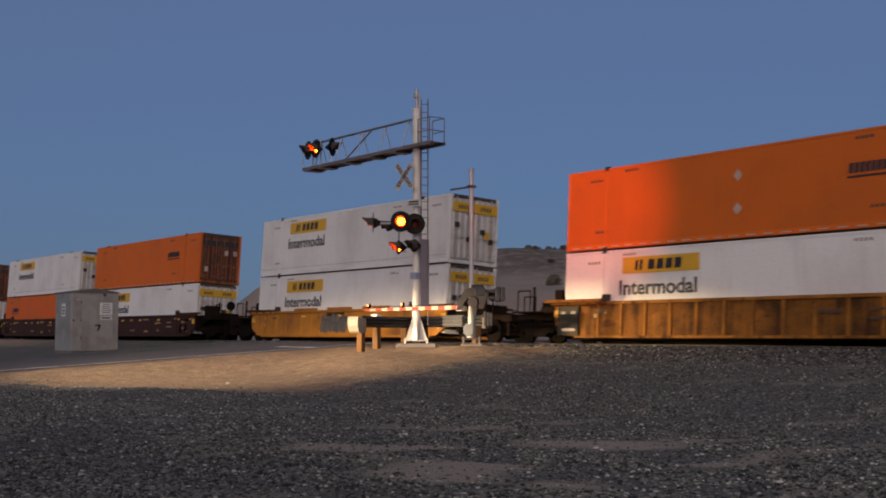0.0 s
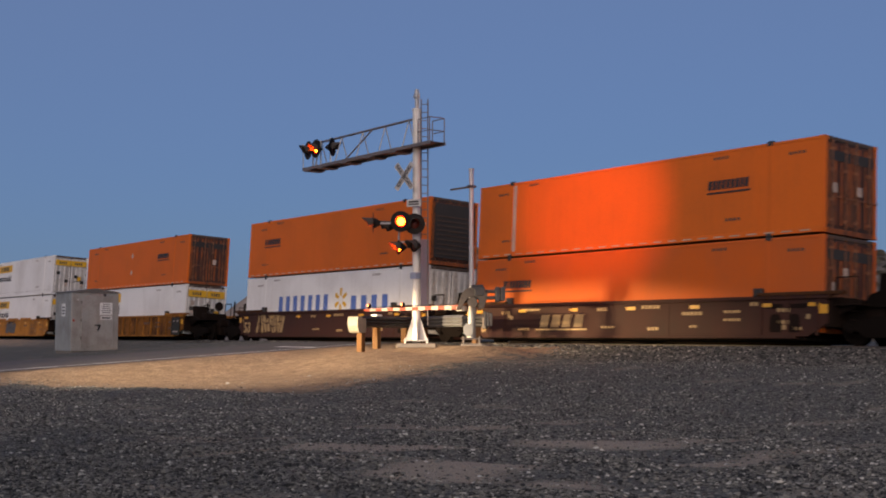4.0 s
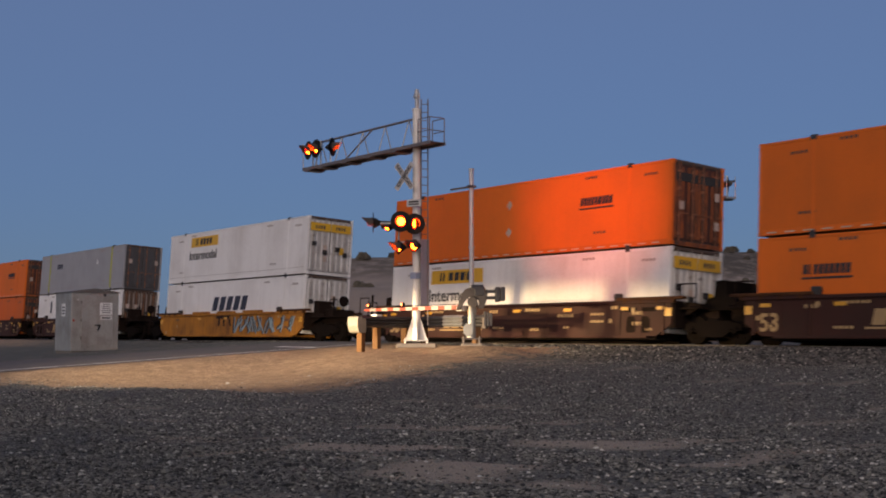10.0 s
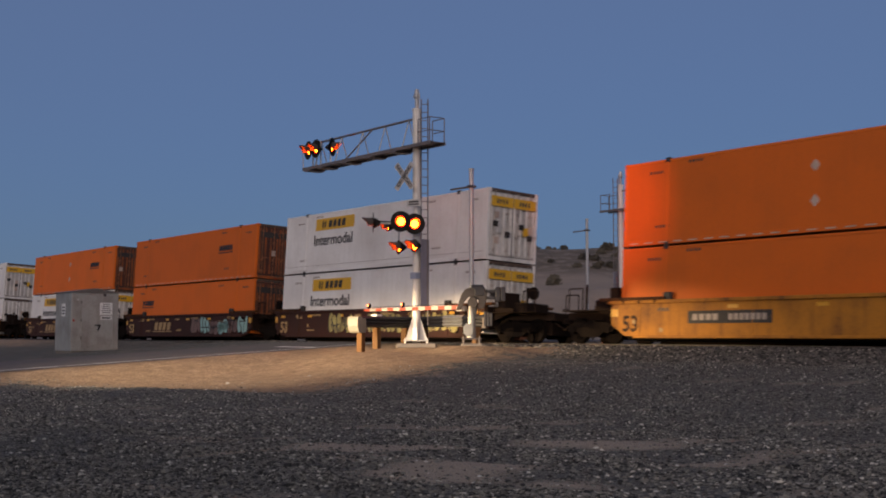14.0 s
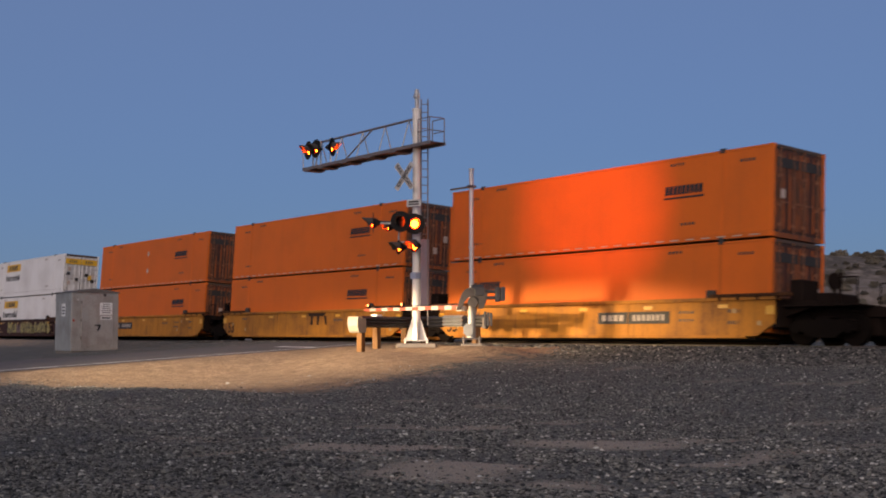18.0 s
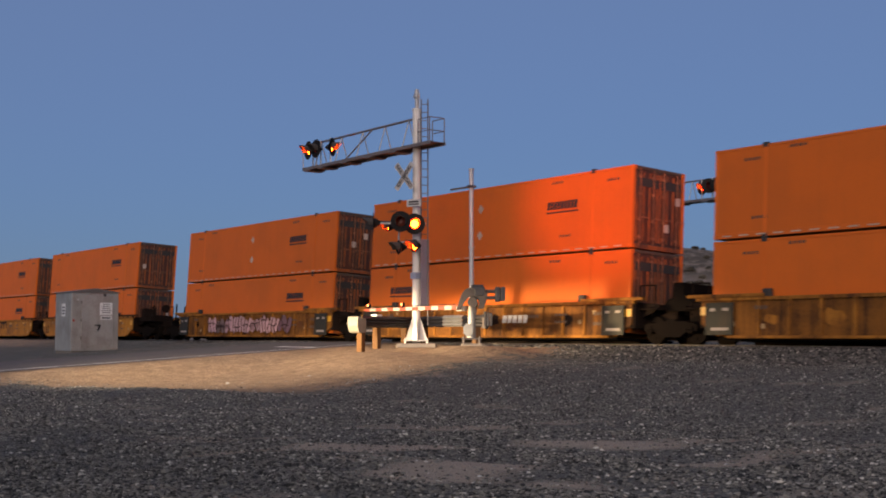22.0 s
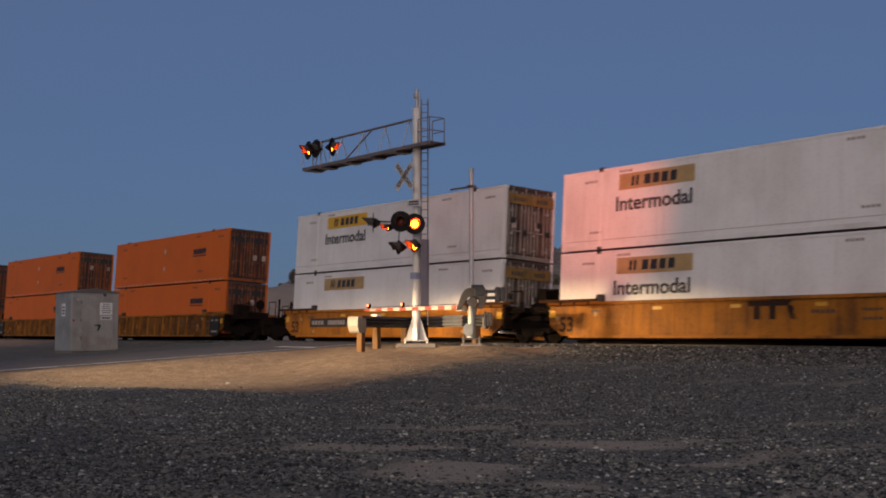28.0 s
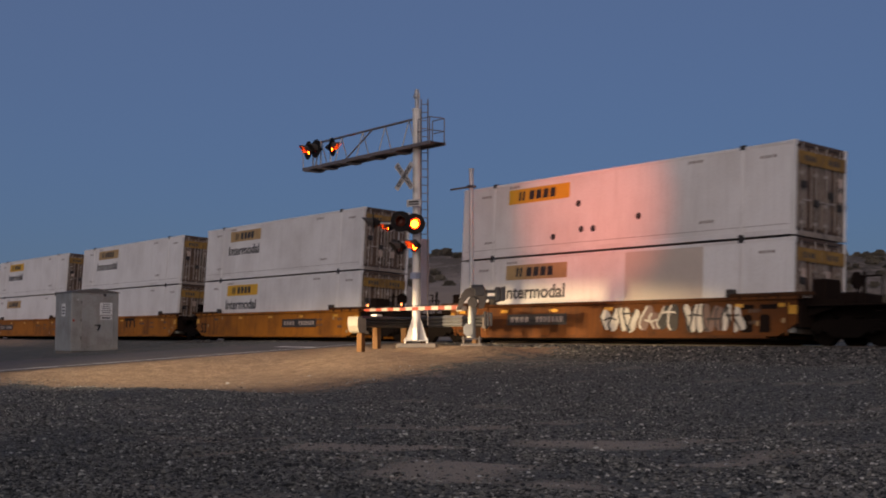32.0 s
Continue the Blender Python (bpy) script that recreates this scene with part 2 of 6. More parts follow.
LENS_DARK = surface("unlit_red_lens", (0.10, 0.010, 0.006), 0.35, amount=0.2, spec=0.4)
LAMP_RIM = glowing("lamp_rim_glow", (1.0, 0.009, 0.0008), 16.0)
ARM_LAMP_ON = glowing("arm_lamp_glow", (1.0, 0.22, 0.06), 6.0)
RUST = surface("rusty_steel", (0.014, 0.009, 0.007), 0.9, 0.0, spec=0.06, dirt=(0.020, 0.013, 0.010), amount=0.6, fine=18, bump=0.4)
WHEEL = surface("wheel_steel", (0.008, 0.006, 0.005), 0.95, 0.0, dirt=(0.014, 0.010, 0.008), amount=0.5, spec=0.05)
RAIL_STEEL = surface("rail_steel", (0.07, 0.05, 0.04), 0.6, 0.3, dirt=(0.05, 0.07, 0.04), amount=0.6)
BED = surface("ballast_bed", (0.055, 0.048, 0.042), 0.95, amount=0.5, fine=30, bump=0.6)
TIE = surface("tie_timber", (0.09, 0.07, 0.055), 0.9, amount=0.5, bump=0.5)
ORANGE = surface("orange_paint", (0.69, 0.145, 0.013), 0.6, spec=0.25, dirt=(0.34, 0.10, 0.02), amount=0.30, coarse=0.5, streaks=0.35, seams=0.26, bump=0.10, random_tint=0.16)
ORANGE_RED = surface("red_orange_paint", (0.62, 0.120, 0.010), 0.6, spec=0.25, dirt=(0.30, 0.11, 0.05), amount=0.30, coarse=0.5, streaks=0.35, seams=0.26, bump=0.10, random_tint=0.10)
WHITE_BOX = surface("white_paint", (0.84, 0.81, 0.77), 0.42, dirt=(0.42, 0.36, 0.30), amount=0.38, coarse=0.45, streaks=0.45, seams=0.26, bump=0.08, random_tint=0.06)
GREY_CONT = surface("grey_paint", (0.33, 0.32, 0.32), 0.45, dirt=(0.18, 0.16, 0.15), amount=0.3, streaks=0.35, seams=0.26, bump=0.10)
# yellow of the late doors: grime and end-face shade in one darker colour
YELLOW_GRIMY = surface("grimy_shaded_yellow_panel", (0.34, 0.19, 0.035), 0.6, dirt=(0.10, 0.055, 0.025), amount=0.7, coarse=2.0, streaks=0.5)
YELLOW_SIGN = surface("yellow_panel", (0.72, 0.40, 0.015), 0.5, dirt=(0.40, 0.24, 0.06), amount=0.25)
YELLOW_FADED = surface("faded_yellow_panel", (0.50, 0.33, 0.14), 0.6, dirt=(0.28, 0.17, 0.08), amount=0.6, coarse=2.0)
LIME = surface("lime_stripe", (0.42, 0.42, 0.03), 0.5, amount=0.2)
BLUE_SIGN = surface("blue_lettering", (0.10, 0.17, 0.45), 0.5, amount=0.1)
NAVY = surface("navy_lettering", (0.03, 0.03, 0.045), 0.5, amount=0.1)
RED_SIGN = surface("red_lettering", (0.58, 0.24, 0.19), 0.5, amount=0.2)
GREY_TEXT = surface("grey_lettering", (0.05, 0.048, 0.05), 0.6, amount=0.2)
FAINT = surface("faint_marks", (0.36, 0.30, 0.26), 0.6, amount=0.3)
DOOR_BAR = surface("door_rod_metal", (0.50, 0.44, 0.39), 0.5, 0.4, amount=0.4)
DOOR_BAR_BROWN = surface("stained_door_rod", (0.30, 0.12, 0.05), 0.6, 0.0, dirt=(0.10, 0.05, 0.03), amount=0.7, coarse=2.0)
GASKET = surface("black_gasket", (0.03, 0.026, 0.024), 0.7, amount=0.2)
RAIL_DARK = surface("container_rail_dark", (0.10, 0.06, 0.04), 0.6, 0.2, amount=0.4)
WELL_YELLOW = surface("yellow_car_paint", (0.46, 0.186, 0.022), 0.65, spec=0.2, dirt=(0.14, 0.062, 0.022), amount=0.75, coarse=0.7, streaks=0.7, bump=0.2)
WELL_AMBER = surface("amber_car_paint", (0.41, 0.146, 0.012), 0.65, spec=0.2, dirt=(0.10, 0.042, 0.014), amount=0.75, coarse=0.7, streaks=0.7, bump=0.2)
WELL_BROWN = surface("brown_car_paint", (0.050, 0.019, 0.013), 0.7, spec=0.2, dirt=(0.03, 0.018, 0.013), amount=0.6, coarse=0.8, streaks=0.5, bump=0.2)
WELL_OCHRE = surface("ochre_car_paint", (0.37, 0.150, 0.022), 0.75, spec=0.15, dirt=(0.08, 0.032, 0.012), amount=0.9, coarse=0.9, streaks=0.9, bump=0.25)
WELL_PANEL = surface("stained_car_panel", (0.23, 0.092, 0.018), 0.8, spec=0.12, dirt=(0.065, 0.029, 0.012), amount=1.0, coarse=1.1, streaks=0.9, bump=0.25)
TRUCK_BLACK = surface("near_black_steel", (0.008, 0.006, 0.005), 0.95, 0.0, dirt=(0.014, 0.010, 0.008), amount=0.5, spec=0.04)
# darker door and rib paints hold grime plus the trailing end's shade
ORANGE_DOOR = surface("grimy_shaded_orange_door", (0.085, 0.023, 0.008), 0.6, dirt=(0.035, 0.018, 0.012), amount=0.9, coarse=1.4, streaks=0.8, bump=0.2, random_tint=0.3)
WHITE_DOOR = surface("grimy_shaded_white_door", (0.14, 0.082, 0.050), 0.6, dirt=(0.035, 0.019, 0.012), amount=0.85, coarse=1.4, streaks=0.9, bump=0.2, random_tint=0.25)
WHITE_DOOR_FAIR = surface("fair_white_door", (0.60, 0.57, 0.53), 0.6, dirt=(0.20, 0.18, 0.16), amount=0.5, coarse=1.4, streaks=0.8, bump=0.2, random_tint=0.25)
WHITE_RIB_FAIR = surface("fair_white_rib", (0.80, 0.77, 0.73), 0.6, dirt=(0.3, 0.27, 0.24), amount=0.45, coarse=1.4, streaks=0.8, bump=0.2)
GREY_DOOR = surface("dark_grey_door", (0.085, 0.08, 0.08), 0.6, dirt=(0.05, 0.045, 0.04), amount=0.7, coarse=1.4, streaks=0.8, bump=0.2)
WHITE_RIDGE = surface("stained_shaded_white_rib", (0.33, 0.27, 0.22), 0.6, dirt=(0.16, 0.13, 0.11), amount=0.7, coarse=1.4, streaks=0.9, bump=0.2)
ORANGE_RIB = surface("stained_shaded_orange_rib", (0.33, 0.085, 0.014), 0.6, dirt=(0.06, 0.03, 0.018), amount=0.9, coarse=1.4, streaks=0.9, bump=0.2)
FADED_BLUE = surface("faded_blue", (0.30, 0.34, 0.46), 0.5, amount=0.3)
BEIGE = surface("beige_panel", (0.62, 0.53, 0.44), 0.5, dirt=(0.4, 0.33, 0.27), amount=0.3)
TAPE = surface("worn_tape", (0.55, 0.42, 0.34), 0.5, amount=0.4)
WELL_BAY = surface("brown_bay_steel", (0.085, 0.036, 0.014), 0.8, spec=0.12, dirt=(0.03, 0.015, 0.009), amount=0.8, coarse=1.2, streaks=0.6, bump=0.25)
LOCKER = surface("green_black_enamel", (0.022, 0.022, 0.016), 0.6, spec=0.3, dirt=(0.05, 0.032, 0.018), amount=0.6, coarse=2.0, streaks=0.6)
MARK_BROWN = surface("dark_brown_marking", (0.032, 0.018, 0.012), 0.7, spec=0.15, dirt=(0.07, 0.032, 0.014), amount=0.4, coarse=3.0)
WELL_RUST = surface("rusty_car_paint", (0.15, 0.052, 0.012), 0.75, spec=0.15, dirt=(0.06, 0.028, 0.014), amount=0.8, coarse=0.8, streaks=0.8, bump=0.25)
CREAM = surface("cream_lettering", (0.40, 0.26, 0.11), 0.6, amount=0.3)
REFLECTOR_YELLOW = surface("yellow_reflector", (0.66, 0.33, 0.02), 0.4, amount=0.1)
G_TEAL = surface("teal_spray", (0.30, 0.50, 0.47), 0.7, amount=0.3)
G_WHITE = surface("white_spray", (0.66, 0.62, 0.56), 0.7, amount=0.3)
G_YELLOW = surface("yellow_spray", (0.40, 0.34, 0.12), 0.7, dirt=(0.06, 0.04, 0.03), amount=0.8, coarse=2.2, streaks=0.5)
G_PINK = surface("pink_spray", (0.62, 0.36, 0.36), 0.7, amount=0.4)
G_DULL = surface("dull_spray", (0.20, 0.125, 0.11), 0.7, amount=0.4)
# the purple cast is sky reflection put into the sheet's colour
GUARD_GREY = surface("guard_sheet_sky_tint", (0.27, 0.26, 0.31), 0.7, amount=0.3, spec=0.2)
PALE_BOX = surface("pale_box_paint", (0.27, 0.25, 0.20), 0.6, amount=0.4, coarse=3.0, streaks=0.4)
SHADOW_PURPLE = surface("purple_shadow_tint", (0.17, 0.085, 0.11), 0.7, amount=0.5)
G_ICE = surface("pale_blue_spray", (0.30, 0.40, 0.44), 0.7, amount=0.4)
G_BLACK = surface("black_spray", (0.03, 0.028, 0.03), 0.7, amount=0.2)
# lighter than the shrubs themselves: distance haze mixed into the colour
LEAF = surface("desert_scrub", (0.13, 0.112, 0.085), 0.9, dirt=(0.06, 0.055, 0.042), amount=0.5, random_tint=0.5)
BRANCH = surface("dry_branch", (0.12, 0.09, 0.07), 0.9)


# ---- mesh helpers ----
def box(bm, x0, x1, y0, y1, z0, z1, bevel=0.0):
    r = bmesh.ops.create_cube(bm, size=1.0)
    vs = r["verts"]
    for v in vs:
        v.co = ((x0 + x1) / 2 + v.co.x * (x1 - x0), (y0 + y1) / 2 + v.co.y * (y1 - y0), (z0 + z1) / 2 + v.co.z * (z1 - z0))
    if bevel:
        es = list({e for v in vs for e in v.link_edges})
        bmesh.ops.bevel(bm, geom=es, offset=bevel, segments=1, affect="EDGES", profile=0.5)
    return vs


def rod(bm, a, b, r, r2=None, sides=10):
    """A round bar from a to b."""
    a, b = Vector(a), Vector(b)
    m = Matrix.Translation((a + b) / 2) @ (b - a).to_track_quat("Z", "Y").to_matrix().to_4x4()
    bmesh.ops.create_cone(bm, cap_ends=True, segments=sides, radius1=r, radius2=r if r2 is None else r2, depth=(b - a).length, matrix=m)


def flatbar(bm, a, b, w, h):
    """A square bar from a to b."""
    a, b = Vector(a), Vector(b)
    m = Matrix.Translation((a + b) / 2) @ (b - a).to_track_quat("X", "Z").to_matrix().to_4x4()
    bmesh.ops.create_cube(bm, size=1.0, matrix=m @ Matrix.Diagonal(((b - a).length, w, h, 1)))


def extruded(bm, outline, y0, y1):
    """A prism: an outline of (x, z) between two y."""
    front = [bm.verts.new((x, y0, z)) for x, z in outline]
    back = [bm.verts.new((x, y1, z)) for x, z in outline]
    k = len(outline)
    bm.faces.new(front)
    bm.faces.new(back[::-1])
    for i in range(k):
        bm.faces.new((front[i], back[i], back[(i + 1) % k], front[(i + 1) % k]))
    bmesh.ops.recalc_face_normals(bm, faces=bm.faces)


def mesh_of(name, bm, *materials, smooth=False):
    me = bpy.data.meshes.new(name)
    bm.to_mesh(me)
    bm.free()
    for m in materials:
        me.materials.append(m)
    if smooth:
        for f in me.polygons:
            f.use_smooth = True
    return me


CACHE = {}


def part(name, bm, material, parent, label="", at=None, smooth=False):
    """ONE mesh object under a thing or a part. bm: a bmesh, or a mesh that is shared."""
    me = mesh_of(name, bm, material, smooth=smooth) if isinstance(bm, bmesh.types.BMesh) else bm
    ob = new(name, me)
    ob.parent = parent
    if at is not None:
        ob.matrix_basis = at
    return tagged(ob, label)


def shared(key, material, build, name="part", smooth=False):
    """A mesh that alike pieces share, built once."""
    k = (key, material.name)
    if k not in CACHE:
        bm = bmesh.new()
        build(bm)
        CACHE[k] = mesh_of(name, bm, material, smooth=smooth)
    return CACHE[k]


def thing(name, m, label, category, group="", kind=""):
    ob = new(name)
    ob.empty_display_size = 0.2
    ob.matrix_basis = m
    return tagged(ob, label, category, group, kind)


def lettering(words, size, material, slant=0.0, wide=1.0):
    """A flat mesh of words in the built-in font, upright in the xz plane, facing -y."""
    key = (words, size, material.name, slant, wide)
    if key not in CACHE:
        cu = bpy.data.curves.new("lettering", "FONT")
        cu.body, cu.size, cu.align_x, cu.align_y, cu.shear = words, size, "CENTER", "CENTER", slant
        cu.extrude = 0.002
        cu.offset = size * 0.022
        ob = bpy.data.objects.new("lettering", cu)
        scene.collection.objects.link(ob)
        bpy.context.view_layer.update()
        me = bpy.data.meshes.new_from_object(ob.evaluated_get(bpy.context.evaluated_depsgraph_get()))
        bpy.data.objects.remove(ob)
        me.transform(pose(0, 0, 0, 90, 0, 0) @ Matrix.Diagonal((wide, 1, 1, 1)))
        me.materials.clear()
        me.materials.append(material)
        me.name = "lettering"
        CACHE[key] = me
    return CACHE[key]


# ---- ground, road and track ----
def step(a, b, x):
    t = np.clip((x - a) / (b - a), 0, 1)
    return t * t * (3 - 2 * t)


def road_height(v):
    return np.clip(0.33 + 0.0573 * (v - 12), 0.02, 1.16)


def sandy(u, v):
    """1 on the sandy bank and the mound, 0 on the gravel."""
    limit = np.where(v < 11, -36.0 + 0.1 * (v - 11), np.minimum(-36.0 + 1.70 * (v - 11), -27.8 - 0.25 * (v - 16.5)))
    return step(3.0, -2.4, u - limit) * step(29.5, 27.5, v)


def dusty(x, y):
    """1 where the gravel is trodden away to pale dust, in streaks across the view."""
    n = np.sin(x * 0.9 + 1.7 * np.sin(y * 0.6)) * np.sin(y * 1.55 + 0.9 * np.sin(x * 0.8)) + 0.6 * np.sin(x * 2.1 + y * 0.7) * np.sin(y * 3.1 - 0.5 * x)
    near = np.exp(-(((x - 0.9) / 2.6) ** 2 + ((y - 14.8) / 3.4) ** 2))
    spot = np.exp(-(((x + 0.75) / 0.7) ** 2 + ((y - 15.8) / 0.55) ** 2))
    return np.clip(0.42 * step(0.30, 1.0, n) + near * step(-0.3, 0.6, n) * 0.75 + spot, 0, 1)


HILL_X = [-400, -36, -28, -22, -13, -2, 10, 26, 40, 58, 80, 140, 400]
HILL_Z = [0.0, 0.0, 4.2, 7.6, 10.6, 11.8, 12.4, 12.1, 12.2, 11.6, 10.6, 8.0, 4.0]


def ground_height(x, y):
    """Flat gravel that rises to the ballast, the road on its bank, the mound under the crossing signal, the far hill."""
    x, y = np.asarray(x, float), np.asarray(y, float)
    u = math.cos(ANGLE) * x - math.sin(ANGLE) * y
    v = math.sin(ANGLE) * x + math.cos(ANGLE) * y
    z = 0.72 * step(15, 26, v) + 0.40 * step(26.0, 28.2, v)
    bank = step(-34.5, -38.6, u) * step(-60, -52, u)
    z = z * (1 - bank) + np.maximum(road_height(v), 0.02) * bank
    mound = np.exp(-(((u + 35.6) / 3.4) ** 2 + ((v - 25.3) / 2.3) ** 2) ** 2)
    mound = np.maximum(mound, 0.96 * np.exp(-(((u + 32.3) / 2.6) ** 2 + ((v - 25.2) / 1.9) ** 2) ** 2))
    z = z * (1 - mound) + 1.03 * mound
    toe = np.exp(-(((u + 34.0) / 4.2) ** 2 + ((v - 22.4) / 3.0) ** 2))
    z = z * (1 - toe) + np.maximum(z, 0.90) * toe
    pad = np.exp(-(((u + 32.05) / 1.4) ** 2 + ((v - 25.1) / 1.2) ** 2) ** 2)
    z = z * (1 - pad) + 1.13 * pad
    wob = 0.05 * np.sin(x * 0.9 + 1.3 * np.sin(y * 0.37)) * np.sin(y * 0.71 + 0.8) + 0.025 * np.sin(x * 2.3 + y * 1.1) * np.sin(y * 1.9 - x * 0.6)
    flat = step(-38.2, -36.5, u)
    z = z + wob * flat * step(28.5, 26.5, v) * (1 - 0.7 * sandy(u, v))
    cap = np.interp(x * 170 / np.maximum(y, 60), HILL_X, HILL_Z)
    rough = 0.35 * np.sin(x * 0.13 + np.sin(y * 0.07) * 2) + 0.25 * np.sin(x * 0.31 + y * 0.11)
    low = np.clip(cap, 0, 5.2)
    z = z + low * step(104, 122, y) + (cap - low) * step(126, 168, y) + rough * step(110, 150, y) * np.clip(cap / 6, 0, 1)
    # the trench in which road and track lie
    z = z - 0.06 * ((u < -38.9) & (u > -47.6) & (v > -20) & (v < 28.6))
    z = z - 0.10 * ((v > 28.7) & (v < 33.6) & (y < 120))
    return z


def spread(lo, hi, inner_lo, inner_hi, fine, grow=1.12):
    a = list(np.arange(inner_lo, inner_hi, fine))
    s, p = fine, inner_hi
    while p < hi:
        a.append(p)
        s *= grow
        p += s
    a.append(hi)
    s, p = fine, inner_lo
    while p > lo:
        s *= grow
        p -= s
        a.insert(0, max(p, lo))
    return np.array(sorted(set(a)))


def build_ground():
    xs, ys = spread(-2500, 2500, -26, 26, 0.36, 1.05), spread(-300, 2600, 8, 56, 0.34, 1.035)
    X, Y = np.meshgrid(xs, ys)
    Z = ground_height(X, Y)
    co = np.stack([X, Y, Z], -1).reshape(-1, 3)
    w = len(xs)
    i = (np.arange(len(ys) - 1)[:, None] * w + np.arange(w - 1)).reshape(-1)
    faces = np.stack([i, i + 1, i + 1 + w, i + w], 1)
    me = bpy.data.meshes.new("ground")
    me.from_pydata(co.tolist(), [], faces.tolist())
    u = math.cos(ANGLE) * co[:, 0] - math.sin(ANGLE) * co[:, 1]
    v = math.sin(ANGLE) * co[:, 0] + math.cos(ANGLE) * co[:, 1]
    sand = np.maximum(sandy(u, v), step(-36, -38, u) * step(-47.6, -46.6, u))
    sand = sand * step(-47.6, -46.6, u)
    sand = np.maximum(sand, step(70, 100, co[:, 1]))
    scrub = step(7.6, 9.6, co[:, 2]) * 0.7 + 0.55 * step(16, 34, co[:, 0]) * step(0.8, 2.5, co[:, 2]) * step(104, 112, co[:, 1])
    scrub = np.clip(scrub, 0, 0.9)
    pale = step(70, 105, co[:, 1])
    for name, values in (("sand", sand), ("scrub", scrub), ("pale", pale), ("dust", dusty(co[:, 0], co[:, 1]))):
        at = me.attributes.new(name, "FLOAT", "POINT")
        at.data.foreach_set("value", values.astype(np.float32))
    me.materials.append(GROUND)
    me.polygons.foreach_set("use_smooth", np.ones(len(me.polygons), bool))
    tagged(new("ground", me), "dark gravel ground with a sandy bank and a scrubby hill", "ground", kind="structure")


def ribbon(name, rows, material, label, category, kind="structure"):
    """A sheet through rows of points."""
    me = bpy.data.meshes.new(name)
    k = len(rows[0])
    me.from_pydata([tuple(p) for r in rows for p in r], [],
                   [(a * k + b, a * k + b + 1, (a + 1) * k + b + 1, (a + 1) * k + b) for a in range(len(rows) - 1) for b in range(k - 1)])
    me.materials.append(material)
    return tagged(new(name, me), label, category, kind=kind)


def build_road():
    vs = np.arange(-18, 28.61, 0.5)
    road = ribbon("road", [[place(u, v, float(road_height(v))) for u in (-47.4, -45, -43.2, -41, -39.1)] for v in vs], ASPHALT,
                  "worn grey asphalt road up to the crossing", "road")
    line = bmesh.new()

    def strip(u0, u1, v0, v1):
        n = max(1, int(abs(v1 - v0) / 0.5))
        for i in range(n):
            a, b = v0 + (v1 - v0) * i / n, v0 + (v1 - v0) * (i + 1) / n
            q = [line.verts.new(place(u, v, float(road_height(v)) + 0.006)) for u, v in ((u0, a), (u1, a), (u1, b), (u0, b))]
            line.faces.new(q)
    strip(-40.10, -39.88, -15, 26.5)
    part("edge_line", line, LINE_WHITE, road, "worn white edge line")
    line = bmesh.new()
    strip(-43.0, -40.1, 23.5, 23.85)
    part("stop_line", line, LINE_WHITE, road, "worn white stop line")
    beyond = np.arange(33.2, 110, 4.0)
    ribbon("road_beyond", [[place(u, v, 1.19 if v < 60 else float(ground_height(*place(u, v)[:2])) + 0.03) for u in (-47.4, -43.2, -39.1)] for v in beyond[:8]], ASPHALT,
           "grey asphalt road beyond the track", "road")


def build_track():
    track = thing("track", TRACK, "rusty railway track on ballast", "track", kind="structure")
    for y in (-0.755, 0.755):
        bm = bmesh.new()
        box(bm, -190, 40, y - 0.036, y + 0.036, -0.04, 0.0, 0.008)
        box(bm, -190, 40, y - 0.010, y + 0.010, -0.15, -0.04)
        box(bm, -190, 40, y - 0.075, y + 0.075, -0.175, -0.15)
        part("rail", bm, RAIL_STEEL, track, at=None)
    tie = shared("tie", TIE, lambda bm: box(bm, -0.115, 0.115, -1.3, 1.3, -0.36, -0.175, 0.01), "tie")
    for i in range(250):
        part("tie", tie, TIE, track, at=pose(-150 + i * 0.6, 0, 0))
    panel = shared("panel", CONCRETE, lambda bm: (box(bm, -1.2, 1.2, -0.66, 0.66, -0.17, -0.012, 0.012)), "crossing_panel")
    for i in range(4):
        part("crossing_panel", panel, CONCRETE, track, at=pose(-46.4 + 2.43 * i, 0, 0))
    bed = bmesh.new()
    box(bm=bed, x0=-190, x1=40, y0=-2.1, y1=2.1, z0=-0.9, z1=-0.22)
    part("ballast_bed", bed, BED, track)


